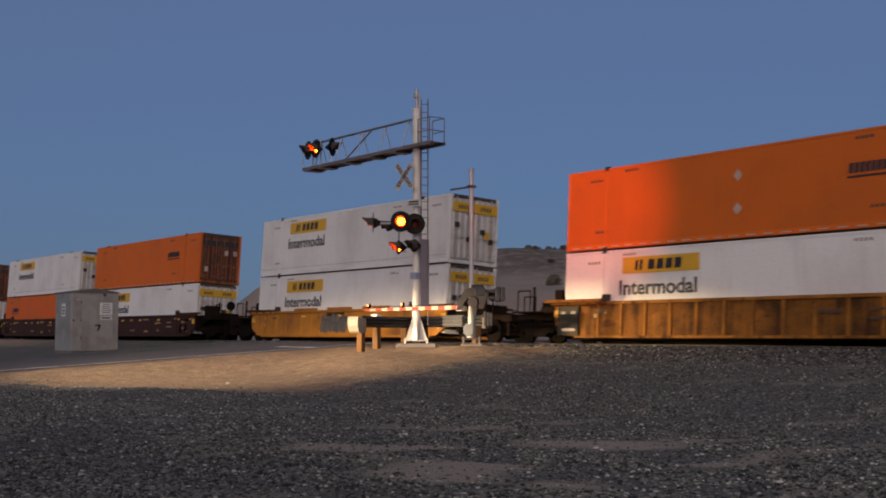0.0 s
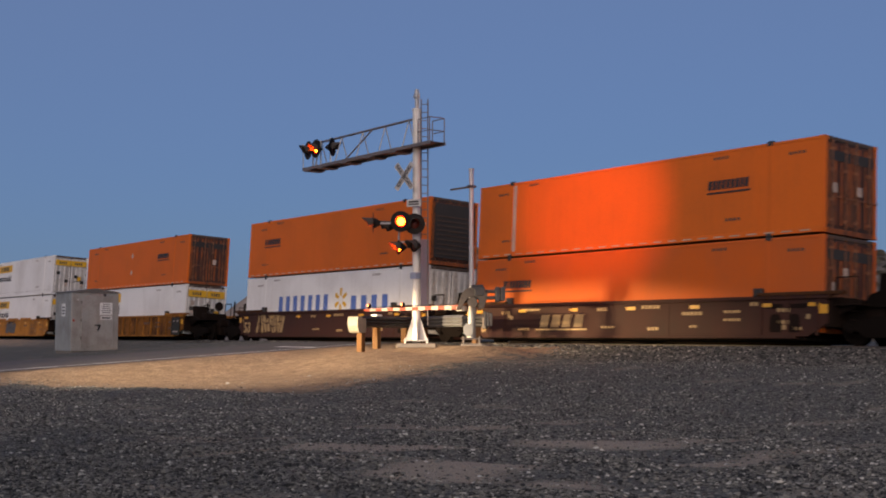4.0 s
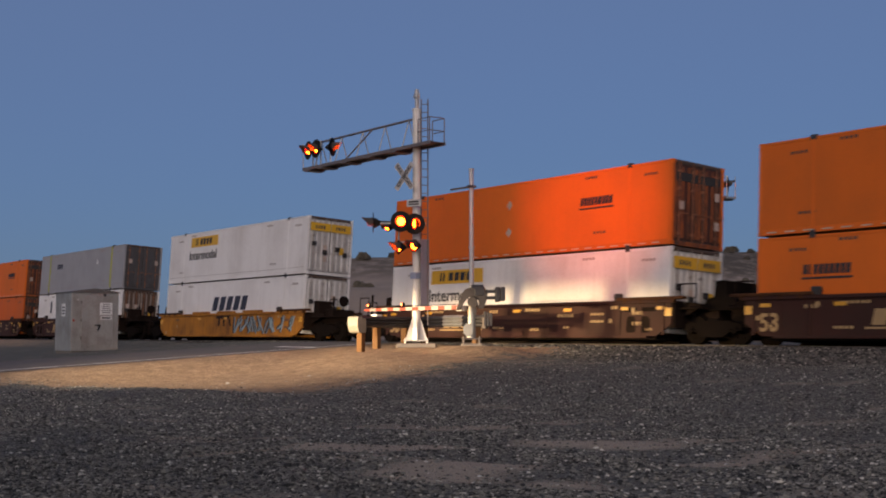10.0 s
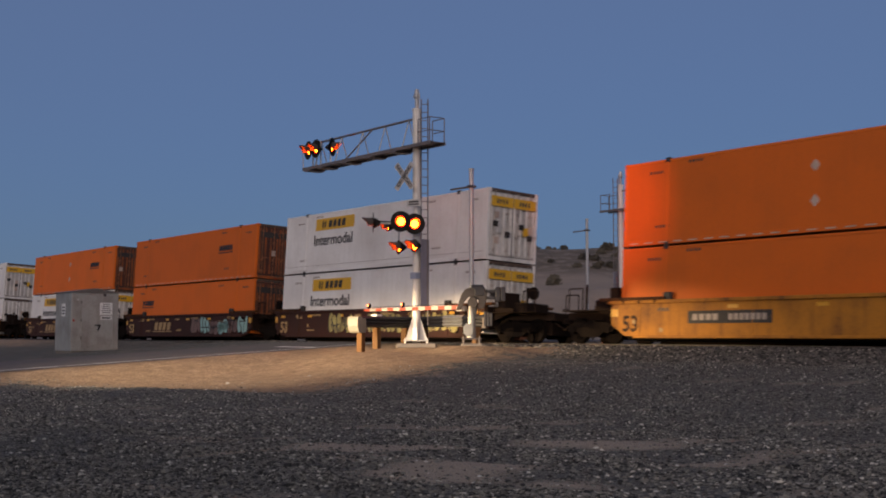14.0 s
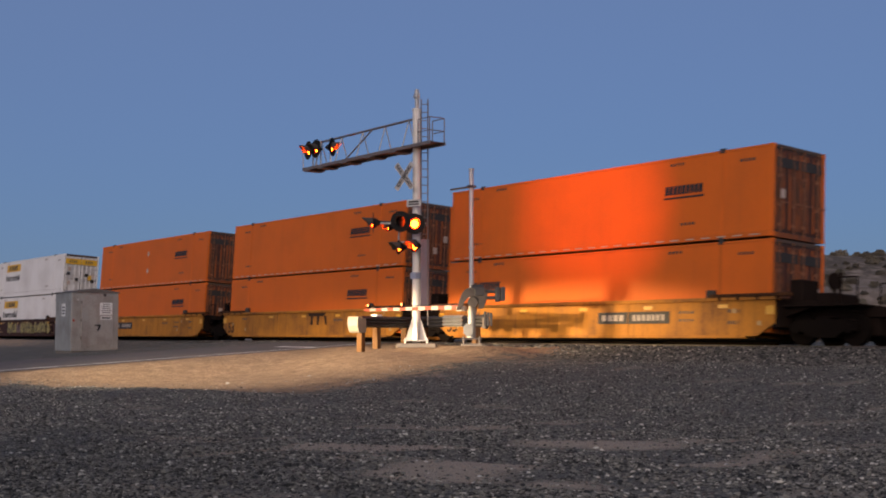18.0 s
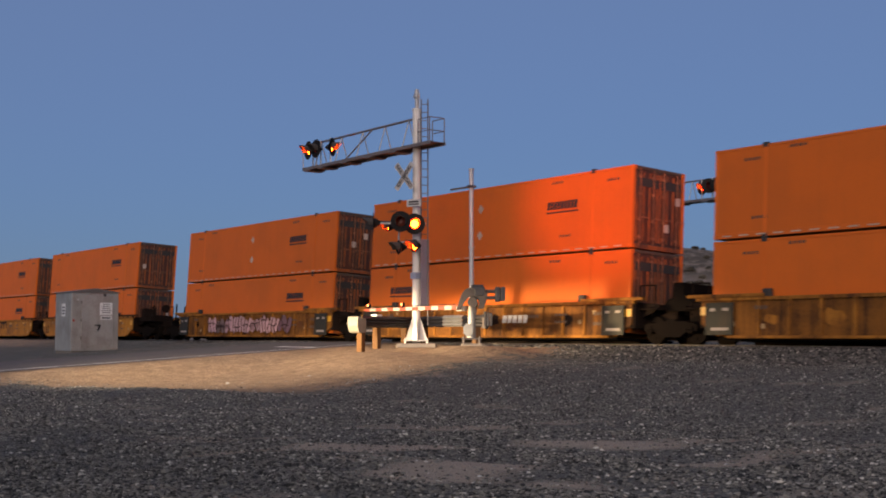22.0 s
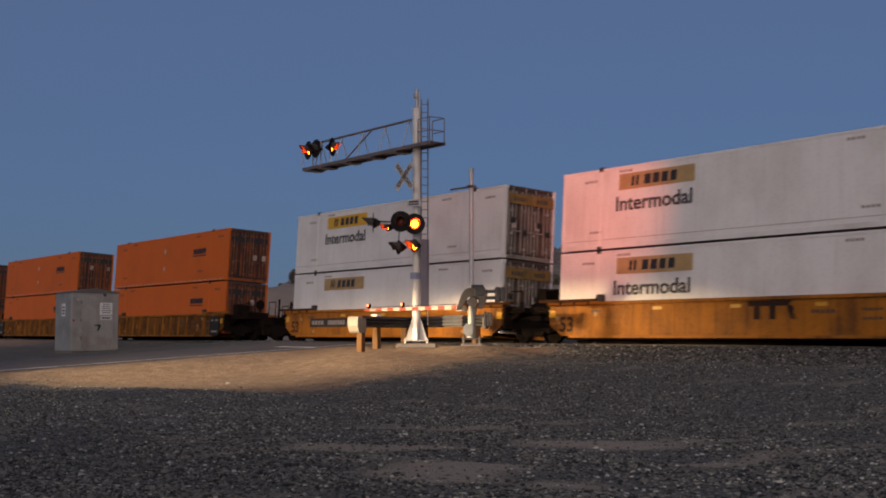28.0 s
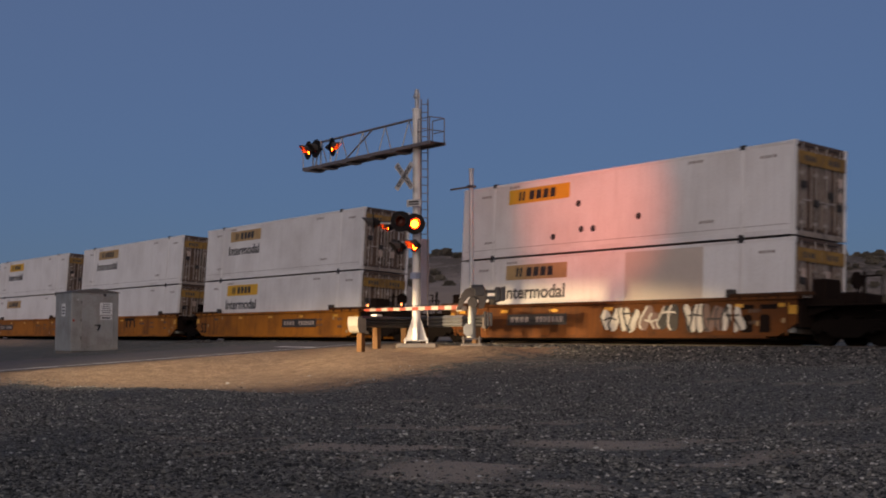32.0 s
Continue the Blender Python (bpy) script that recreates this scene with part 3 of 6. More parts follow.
def stones(name, spots, sizes, material, label, seed, sink=0.3):
    """Many small broken stones, joined."""
    rng = np.random.default_rng(seed)
    base = np.array([(-1, -1, -.7), (1, -1, -.7), (1, 1, -.7), (-1, 1, -.7), (-.7, -.7, .6), (.8, -.6, .5), (.6, .7, .7), (-.7, .6, .6)], float) * 0.5
    quads = np.array([(0, 3, 2, 1), (4, 5, 6, 7), (0, 1, 5, 4), (1, 2, 6, 5), (2, 3, 7, 6), (3, 0, 4, 7)])
    n = len(spots)
    v = base[None] * (0.75 + 0.5 * rng.random((n, 8, 3)))
    v = v * sizes[:, None, None] * np.stack([0.8 + 0.6 * rng.random(n), 0.7 + 0.5 * rng.random(n), 0.45 + 0.4 * rng.random(n)], 1)[:, None]
    a = rng.random(n) * 6.283
    tilt = (rng.random(n) - 0.5) * 0.9
    x, y, z = v[..., 0], v[..., 1], v[..., 2]
    y, z = y * np.cos(tilt)[:, None] - z * np.sin(tilt)[:, None], y * np.sin(tilt)[:, None] + z * np.cos(tilt)[:, None]
    x, y = x * np.cos(a)[:, None] - y * np.sin(a)[:, None], x * np.sin(a)[:, None] + y * np.cos(a)[:, None]
    v = np.stack([x, y, z + sizes[:, None] * sink * 0.5], -1) + spots[:, None]
    faces = (quads[None] + (np.arange(n) * 8)[:, None, None]).reshape(-1, 4)
    me = bpy.data.meshes.new(name)
    me.from_pydata(v.reshape(-1, 3).tolist(), [], faces.tolist())
    me.materials.append(material)
    return tagged(new(name, me), label, "gravel", kind="stuff")


def build_stones():
    rng = np.random.default_rng(5)
    n = 175000
    d = 9.5 + 27 * rng.random(n) ** 1.2
    x = (rng.random(n) - 0.5) * 0.84 * d
    u = math.cos(ANGLE) * x - math.sin(ANGLE) * d
    v = math.sin(ANGLE) * x + math.cos(ANGLE) * d
    clump = np.sin(x * 1.1 + 2 * np.sin(d * 0.5)) * np.sin(d * 0.8 + 0.5 * x)
    keep = (v < 26.3) & (rng.random(n) < 0.58 + 0.36 * clump) & (rng.random(n) > 0.93 * sandy(u, v)) & (rng.random(n) > 0.85 * dusty(x, d))
    x, d = x[keep], d[keep]
    size = 0.016 + 0.030 * rng.random(len(x)) ** 2 + 0.045 * (rng.random(len(x)) > 0.985) * rng.random(len(x))
    stones("gravel", np.stack([x, d, ground_height(x, d)], 1), size, GRAVEL, "loose dark broken gravel", 6)
    n = 26000
    u, v = -62 + 56 * rng.random(n), 25.9 + 2.75 * rng.random(n)
    keep = (u > -30.5 + 1.5 * rng.random(n)) | (v > 27.6)
    keep &= ~((u < -38.4) & (u > -47.8))
    u, v = u[keep], v[keep]
    x, y = math.cos(ANGLE) * u + math.sin(ANGLE) * v, -math.sin(ANGLE) * u + math.cos(ANGLE) * v
    size = 0.035 + 0.05 * rng.random(len(x))
    stones("ballast", np.stack([x, y, ground_height(x, y)], 1), size, BALLAST, "grey crushed ballast along the track", 7)


def bush(seed):
    """A dry desert shrub: twigs and many small leaf clumps."""
    rng = random.Random(seed)
    ob = thing("bush", Matrix(), "dark dry desert shrub on the hill", "bush", "desert shrubs")
    bm = bmesh.new()
    for i in range(7):
        a, r = rng.random() * 6.28, 0.5 + rng.random() * 0.5
        rod(bm, (0, 0, -0.15), (math.cos(a) * r, math.sin(a) * r, 0.7 + rng.random() * 0.7), 0.05, 0.02, 5)
    part("stem", bm, BRANCH, ob)
    verts, faces = [], []
    for i in range(260):
        a, h = rng.random() * 6.28, rng.random()
        r = (0.35 + 0.85 * math.sqrt(rng.random())) * (1.15 - 0.6 * h) * (1 + 0.35 * math.sin(3 * a + seed))
        c = Vector((math.cos(a) * r, math.sin(a) * r, 0.1 + 1.35 * h + 0.15 * math.sin(5 * a)))
        s = 0.10 + 0.10 * rng.random()
        k = len(verts)
        for q in ((-1, -1), (1, -1), (1, 1), (-1, 1)):
            d = Vector((rng.uniform(-1, 1), rng.uniform(-1, 1), rng.uniform(-1, 1))) * s * 0.8
            verts.append(c + Vector((q[0] * s, q[1] * s * rng.uniform(-1, 1), q[1] * s)) + d)
        faces.append((k, k + 1, k + 2, k + 3))
    me = bpy.data.meshes.new("foliage")
    me.from_pydata(verts, [], faces)
    me.materials.append(LEAF)
    part("foliage", me, LEAF, ob)
    return ob


def build_hill_plants():
    rng = random.Random(11)
    kinds = [bush(s) for s in range(4)]
    spots = []
    for i in range(95):                     # the ridge, in loose groups
        x, y = rng.uniform(-24, 66), rng.uniform(160, 169)
        if math.sin(x * 0.55) + 0.6 * math.sin(x * 0.21 + 2) > -0.35:
            spots.append((x, y, rng.choice((0.2, 0.25, 0.3, 0.4, 0.6)) * rng.uniform(0.8, 1.15)))
    for i in range(40):                     # the pale slope
        y = rng.uniform(126, 160)
        spots.append((rng.uniform(-22, 30) * y / 170, y, rng.uniform(0.25, 0.55)))
    for i in range(150):                    # the scrubby slope farther along
        y = rng.uniform(108, 164)
        spots.append((rng.uniform(28, 78) * y / 170, y, rng.choice((0.2, 0.25, 0.3, 0.4, 0.55)) * rng.uniform(0.8, 1.2)))
    for i, (x, y, s) in enumerate(spots):
        m = Matrix.LocRotScale((x, y, float(ground_height(x, y))), Euler((0, 0, rng.random() * 6.28)), None)
        ob = kinds[i] if i < 4 else copy_thing(kinds[i % 4], m)
        ob.matrix_basis = m
        ob.scale = (s * 1.3, s * 1.3, s)


# ---- the crossing: signals, gate, guard rail, equipment case ----
FLASH = 1.0165            # seconds from one flash of a lamp to the next
FLASHERS = []           # (reflector, rest pose, side)
NEAR_MAST = Vector((-0.985, 44.4, 1.17))
FAR_MAST = Vector((10.0, 67.0, 1.15))


def signal_head(parent, where, facing, side, hood=0.40, disc=0.39):
    """A round crossing lamp: background disc, housing, visor, and the reflector that shows its light in turn."""
    m = Matrix.Translation(where) @ Vector(facing).to_track_quat("-Y", "Z").to_matrix().to_4x4()

    def build_head(bm):
        bmesh.ops.create_cone(bm, cap_ends=False, segments=24, radius1=disc, radius2=0.185, depth=0.02, matrix=pose(0, 0.0, 0, 90, 0, 0))
        bmesh.ops.create_cone(bm, cap_ends=False, segments=24, radius1=disc, radius2=0.185, depth=0.02, matrix=pose(0, 0.015, 0, -90, 0, 0))
        bmesh.ops.create_cone(bm, cap_ends=False, segments=24, radius1=0.185, radius2=0.185, depth=0.10, matrix=pose(0, 0.05, 0, 90, 0, 0))
        bmesh.ops.create_cone(bm, cap_ends=True, segments=24, radius1=0.185, radius2=0.07, depth=0.18, matrix=pose(0, 0.19, 0, -90, 0, 0))
        rod(bm, (0, 0.2, 0), (0, 0.32, 0), 0.04)
    head = part("lamp_head", shared(("head", disc), BLACK, build_head, "lamp_head"), BLACK, parent, "black round crossing lamp", at=m)

    def build_hood(bm):
        k, L = 14, hood
        rows = []
        for r in (0.195, 0.182):
            for s in (0, 1):
                rows.append([bm.verts.new((r * math.cos(a), -s * L * (0.45 + 0.55 * max(0, math.sin(a))), r * math.sin(a)))
                             for a in [math.pi * (-0.15 + 1.3 * i / k) for i in range(k + 1)]])
        for a, b in ((0, 1), (3, 2), (1, 3), (2, 0)):
            for i in range(k):
                bm.faces.new((rows[a][i], rows[a][i + 1], rows[b][i + 1], rows[b][i]))
        bmesh.ops.recalc_face_normals(bm, faces=bm.faces)
    part("visor", shared(("visor", hood), VISOR, build_hood, "visor"), VISOR, head)
    key = ("reflector", "lit")
    if key not in CACHE:
        bm = bmesh.new()
        bmesh.ops.create_circle(bm, cap_ends=True, segments=20, radius=0.145, matrix=pose(0, -0.008, 0, 90, 0, 0))
        bmesh.ops.create_cone(bm, cap_ends=False, segments=20, radius1=0.176, radius2=0.145, depth=0.006, matrix=pose(0, -0.004, 0, 90, 0, 0))
        bmesh.ops.create_cone(bm, cap_ends=False, segments=20, radius1=0.182, radius2=0.05, depth=0.08, matrix=pose(0, 0.04, 0, -90, 0, 0))
        bmesh.ops.create_circle(bm, cap_ends=True, segments=20, radius=0.05, matrix=pose(0, 0.08, 0, 90, 0, 0))
        bm.faces.ensure_lookup_table()
        for f in bm.faces:
            c = f.calc_center_median()
            f.material_index = 2 if c.y > 0 else 1 if len(f.verts) == 4 else 0
        CACHE[key] = mesh_of("reflector", bm, LAMP_ON, LAMP_RIM, LENS_DARK)
    rest = pose(0, 0.055, 0)
    ref = part("reflector", CACHE[key], LAMP_ON, head, "bowl reflector with glowing red light", at=rest)
    FLASHERS.append((ref, rest, side))
    return head


def cantilever(base, turn, label):
    """A flashing-light cantilever: mast on flared fins, truss arm with a walkway, ladder, crossbuck and lamps. +x runs along the arm, +y faces the traffic."""
    ob = thing("crossing_signal", Matrix.Translation(base) @ pose(0, 0, 0, 0, 0, math.degrees(turn)), label, "crossing signal", "cantilever signals")
    bm = bmesh.new()
    rod(bm, (0, 0, 0.05), (0, 0, 8.75), 0.150, 0.150, 20)
    rod(bm, (0, 0, 8.7), (0, 0, 8.76), 0.17, 0.17, 20)
    part("mast", bm, GALV_WHITE, ob, "pale metal mast", smooth=False)
    bm = bmesh.new()
    rod(bm, (0, 0, 8.75), (0, 0, 9.25), 0.07, 0.07, 10)
    box(bm, -0.11, 0.11, -0.09, 0.09, 9.15, 9.32, 0.02)
    rod(bm, (0, 0, 9.3), (0, 0, 9.5), 0.10, 0.07, 12)
    rod(bm, (-0.16, 0, 8.75), (-0.16, 0, 9.35), 0.02)
    part("mast_bell", bm, GALV, ob, "bell on top of the mast")
    square = pose(0, 0, 0, 0, 0, -math.degrees(math.atan2(-AWAY_U.y, -AWAY_U.x)))     # across the view
    for k in range(4):
        bm = bmesh.new()
        extruded(bm, [(0.13, 0.13), (0.39, 0.13), (0.39, 0.17), (0.16, 0.92), (0.13, 0.92)], -0.014, 0.014)
        part("base_fin", bm, GALV_WHITE, ob, at=square @ pose(0, 0, 0, 0, 0, 4 + 90 * k))
    bm = bmesh.new()
    box(bm, -0.46, 0.46, -0.46, 0.46, 0.08, 0.13, 0.01)
    part("base_plate", bm, GALV, ob, at=square)
    for sx in (-1, 1):
        for sy in (-1, 1):
            bm = bmesh.new()
            rod(bm, (0.40 * sx, 0.40 * sy, 0.0), (0.40 * sx, 0.40 * sy, 0.20), 0.032, sides=6)
            part("anchor_bolt", bm, GALV_WHITE, ob, at=square)
    bm = bmesh.new()
    box(bm, -0.74, 0.74, -0.74, 0.74, -0.6, 0.0, 0.04)
    part("footing", bm, CONCRETE, ob, "concrete footing", at=square)
    # walkway and truss
    D0, H = 7.27, 8.40
    bm = bmesh.new()
    box(bm, -1.32, 7.85, -0.33, 0.33, D0 + 0.05, D0 + 0.08)
    part("walkway", bm, STEEL_DARK, ob, "grated walkway")
    for y in (-0.34, 0.34):
        bm = bmesh.new()
        box(bm, -1.32, 7.85, y - 0.035, y + 0.035, D0 - 0.02, D0 + 0.10)
        part("lower_chord", bm, TRUSS, ob)
        for x in (0.5, 2.1, 3.7, 5.3, 6.9):
            bm = bmesh.new()
            rod(bm, (x, 0, H), (x, y, D0), 0.022, sides=8)
            part("truss_post", bm, GALV, ob)
    bm = bmesh.new()
    rod(bm, (0.1, 0, H), (7.4, 0, H), 0.048)
    part("upper_chord", bm, TRUSS, ob)
    bm = bmesh.new()
    rod(bm, (3.0, 0, H), (4.6, 0.34, D0), 0.032)
    part("truss_brace", bm, TRUSS, ob)
    for x in (0.9, 2.6, 4.4, 6.2, 7.3):
        bm = bmesh.new()
        box(bm, x - 0.05, x + 0.40, -0.38, 0.38, D0 - 0.07, D0 - 0.02, 0.01)
        part("cross_beam", bm, TRUSS, ob)
    for x in (-0.55, -1.28):
        for y in (-0.33, 0.33):
            bm = bmesh.new()
            rod(bm, (x, y, D0), (x, y, D0 + 0.98), 0.02)
            part("rail_post", bm, TRUSS, ob)
    for z in (D0 + 0.5, D0 + 0.98):
        for p, q in (((-0.55, -0.33, z), (-1.28, -0.33, z)), ((-0.55, 0.33, z), (-1.28, 0.33, z)), ((-1.28, -0.33, z), (-1.28, 0.33, z))):
            bm = bmesh.new()
            rod(bm, p, q, 0.018)
            part("hand_rail", bm, TRUSS, ob)
    bm = bmesh.new()
    box(bm, 7.7, 7.9, -0.34, 0.34, D0 - 0.02, D0 + 0.05)
    rod(bm, (7.85, -0.33, D0), (7.85, -0.33, D0 + 1.13), 0.02)
    rod(bm, (7.85, 0.33, D0), (7.85, 0.33, D0 + 1.13), 0.02)
    rod(bm, (7.3, -0.33, D0 + 1.13), (7.85, -0.33, D0 + 1.13), 0.02)
    part("end_frame", bm, GALV, ob)
    # ladder on the side away from the arm, with its climbing guard
    foot = [near_local(base + Vector((dx, -0.06, 0)), base, math.atan2(-AWAY_U.y, -AWAY_U.x)) for dx in (0.17, 0.42)]
    for k, f in enumerate(foot):
        bm = bmesh.new()
        rod(bm, (f.x, f.y, 1.2 - 0.55 * k), (f.x, f.y, 9.12), 0.024)
        part("ladder_stile", bm, TRUSS, ob)
    rung = shared("rung", TRUSS, lambda b: rod(b, (foot[0].x, foot[0].y, 0), (foot[1].x, foot[1].y, 0), 0.015, sides=6), "rung")
    for k in range(26):
        part("rung", rung, TRUSS, ob, at=pose(0, 0, 1.3 + k * 0.305))
    for z in (2.0, 4.6, 6.4, 8.3):
        bm = bmesh.new()
        flatbar(bm, (0, 0, z), (foot[0].x, foot[0].y, z), 0.05, 0.03)
        part("ladder_bracket", bm, GALV, ob)
    bm = bmesh.new()
    turn_here = math.atan2(-AWAY_U.y, -AWAY_U.x)
    sheet = [near_local(base + Vector((dx, dy, 0)), base, turn_here) for dx, dy in ((0.16, -0.30), (0.46, 0.02))]
    flatbar(bm, sheet[0] + Vector((0, 0, 2.55)), sheet[1] + Vector((0, 0, 2.55)), 0.02, 2.6)
    part("climbing_guard", bm, GUARD_GREY, ob, "sheet metal climbing guard over the ladder")
    # plates on the mast
    bm = bmesh.new()
    box(bm, -0.17, 0.17, -0.17, 0.17, 2.38, 2.62, 0.01)
    part("band", bm, FADED_BLUE, ob, "faded blue band")
    return ob


def crossbuck(parent, where, facing):
    m = Matrix.Translation(where) @ Vector(facing).to_track_quat("-Y", "Z").to_matrix().to_4x4()
    for words, a in (("RAIL  ROAD", -50), ("CROSSING", 50)):
        bm = bmesh.new()
        box(bm, -0.61, 0.61, 0.0 if a < 0 else 0.012, 0.008 if a < 0 else 0.020, -0.115, 0.115)
        blade = part("crossbuck_blade", bm, SIGN_WHITE, parent, "white crossbuck blade with black letters", at=m @ pose(0, 0, 0, 0, -a, 0))
        part("lettering", lettering(words, 0.205, INK), INK, blade, at=pose(0, -0.006, 0))
        bm = bmesh.new()
        box(bm, -0.60, 0.60, 0.022, 0.026, -0.11, 0.11)
        part("backing", bm, STEEL_DARK, blade)


def near_local(p, base, turn):
    """A place in the world, seen from the signal's own axes."""
    return Matrix.Rotation(-turn, 4, "Z") @ (Vector(p) - base)


def build_signals():
    turn_near = math.atan2(-AWAY_U.y, -AWAY_U.x)
    made = []
    for base, turn, label in ((NEAR_MAST, turn_near, "pale metal cantilever signal with red flashing lamps, lit"),
                              (FAR_MAST, turn_near + math.pi, "pale metal cantilever signal beyond the track, lamps lit")):
        ob = cantilever(base, turn, label)
        made.append(ob)

        def loc(dx, dy, z):
            return near_local(NEAR_MAST + Vector((dx, dy, z - NEAR_MAST.z)), NEAR_MAST, turn_near)

        def way(x, y, z=0.0):
            return (Matrix.Rotation(-turn_near, 3, "Z") @ Vector((x, y, z))).normalized()
        if base is FAR_MAST:
            # beyond the track: its heads in world directions, mirrored
            def back(x, y, z=0.0):
                return (Matrix.Rotation(-turn, 3, "Z") @ Vector((x, y, z))).normalized()
            for x, side, facing in ((6.05, 1, back(-0.85, -0.52)), (6.75, 0, back(-0.1, -1.0)), (7.3, 0, back(0.1, -1.0)), (7.75, 1, back(1.0, -0.1))):
                signal_head(ob, Vector((x, -0.40 if side == 0 else -0.1, 8.0)), facing, side)
                bm = bmesh.new()
                rod(bm, (x, -0.15, 7.3), (x, -0.15, 8.42), 0.03)
                part("lamp_post", bm, GALV, ob)
            for dx, facing, side in ((0.84, back(0.7, 0.7), 0), (0.62, back(-0.8, 0.6), 1)):
                signal_head(ob, near_local(FAR_MAST + Vector((dx, 0.1, 3.66)), FAR_MAST, turn), facing, side)
            bm = bmesh.new()
            c = near_local(FAR_MAST + Vector((0.9, 0.1, 3.66)), FAR_MAST, turn)
            rod(bm, (0, 0, 3.66), c, 0.035)
            part("crossarm", bm, GALV, ob)
            crossbuck(ob, near_local(FAR_MAST + Vector((0.52, 0.2, 6.25)), FAR_MAST, turn), back(0.5, 0.86))
            continue
        # the pair that looks down the side road, and its crossarm
        signal_head(ob, loc(-0.56, -0.62, 5.64), way(-0.10, -1.0), 0)
        signal_head(ob, loc(-0.06, -0.52, 5.56), way(0.18, -1.0), 1)
        bm = bmesh.new()
        rod(bm, loc(-1.75, -0.05, 5.62), loc(0.35, -0.05, 5.62), 0.035)
        rod(bm, loc(-0.56, -0.30, 5.64), loc(-0.56, -0.05, 5.64), 0.03)
        rod(bm, loc(-0.06, -0.22, 5.56), loc(-0.06, -0.05, 5.6), 0.03)
        part("crossarm", bm, GALV, ob)
        # the pair towards the road
        signal_head(ob, loc(-1.62, -0.05, 5.64), way(-1.0, -0.12), 0, hood=0.42)
        signal_head(ob, loc(-1.10, 0.30, 5.55), way(-1.0, -0.35), 1, disc=0.2)
        # the lower pair
        signal_head(ob, loc(-0.66, -0.15, 4.72), way(-0.93, -0.45), 0, disc=0.27)
        signal_head(ob, loc(-0.08, -0.45, 4.76), way(-0.75, -0.66), 1, disc=0.24)
        bm = bmesh.new()
        rod(bm, loc(-0.70, 0.0, 4.92), loc(0.1, 0.0, 4.92), 0.035)
        rod(bm, loc(-0.66, 0.0, 4.92), loc(-0.66, 0.0, 5.55), 0.03)
        part("lower_crossarm", bm, GALV, ob)
        # lamps at the end of the arm
        for x, y, side, facing in ((7.25, 0.45, 1, way(-0.86, -0.50)), (6.62, 0.45, 0, way(-0.80, -0.60)), (5.85, 0.1, 1, way(0.96, -0.28))):
            signal_head(ob, Vector((x, y, 8.05)), facing, side)
            bm = bmesh.new()
            rod(bm, (x, 0.2, 7.3), (x, 0.2, 8.42), 0.03)
            part("lamp_post", bm, GALV, ob)
        crossbuck(ob, loc(-0.46, -0.25, 7.36), way(-0.62, -0.78))
        bm = bmesh.new()
        c = loc(-0.10, -0.25, 6.36)
        m = Matrix.Translation(c) @ way(-0.45, -0.9).to_track_quat("-Y", "Z").to_matrix().to_4x4()
        box(bm, -0.30, 0.30, 0, 0.01, -0.13, 0.13)
        plate = part("number_plate", bm, SIGN_WHITE, ob, "small white sign below the crossbuck", at=m)
        bm = bmesh.new()
        box(bm, -0.2, 0.2, -0.006, 0, 0.02, 0.08)
        box(bm, -0.22, 0.22, -0.006, 0, -0.07, -0.02)
        part("lettering", bm, INK, plate)
    return made


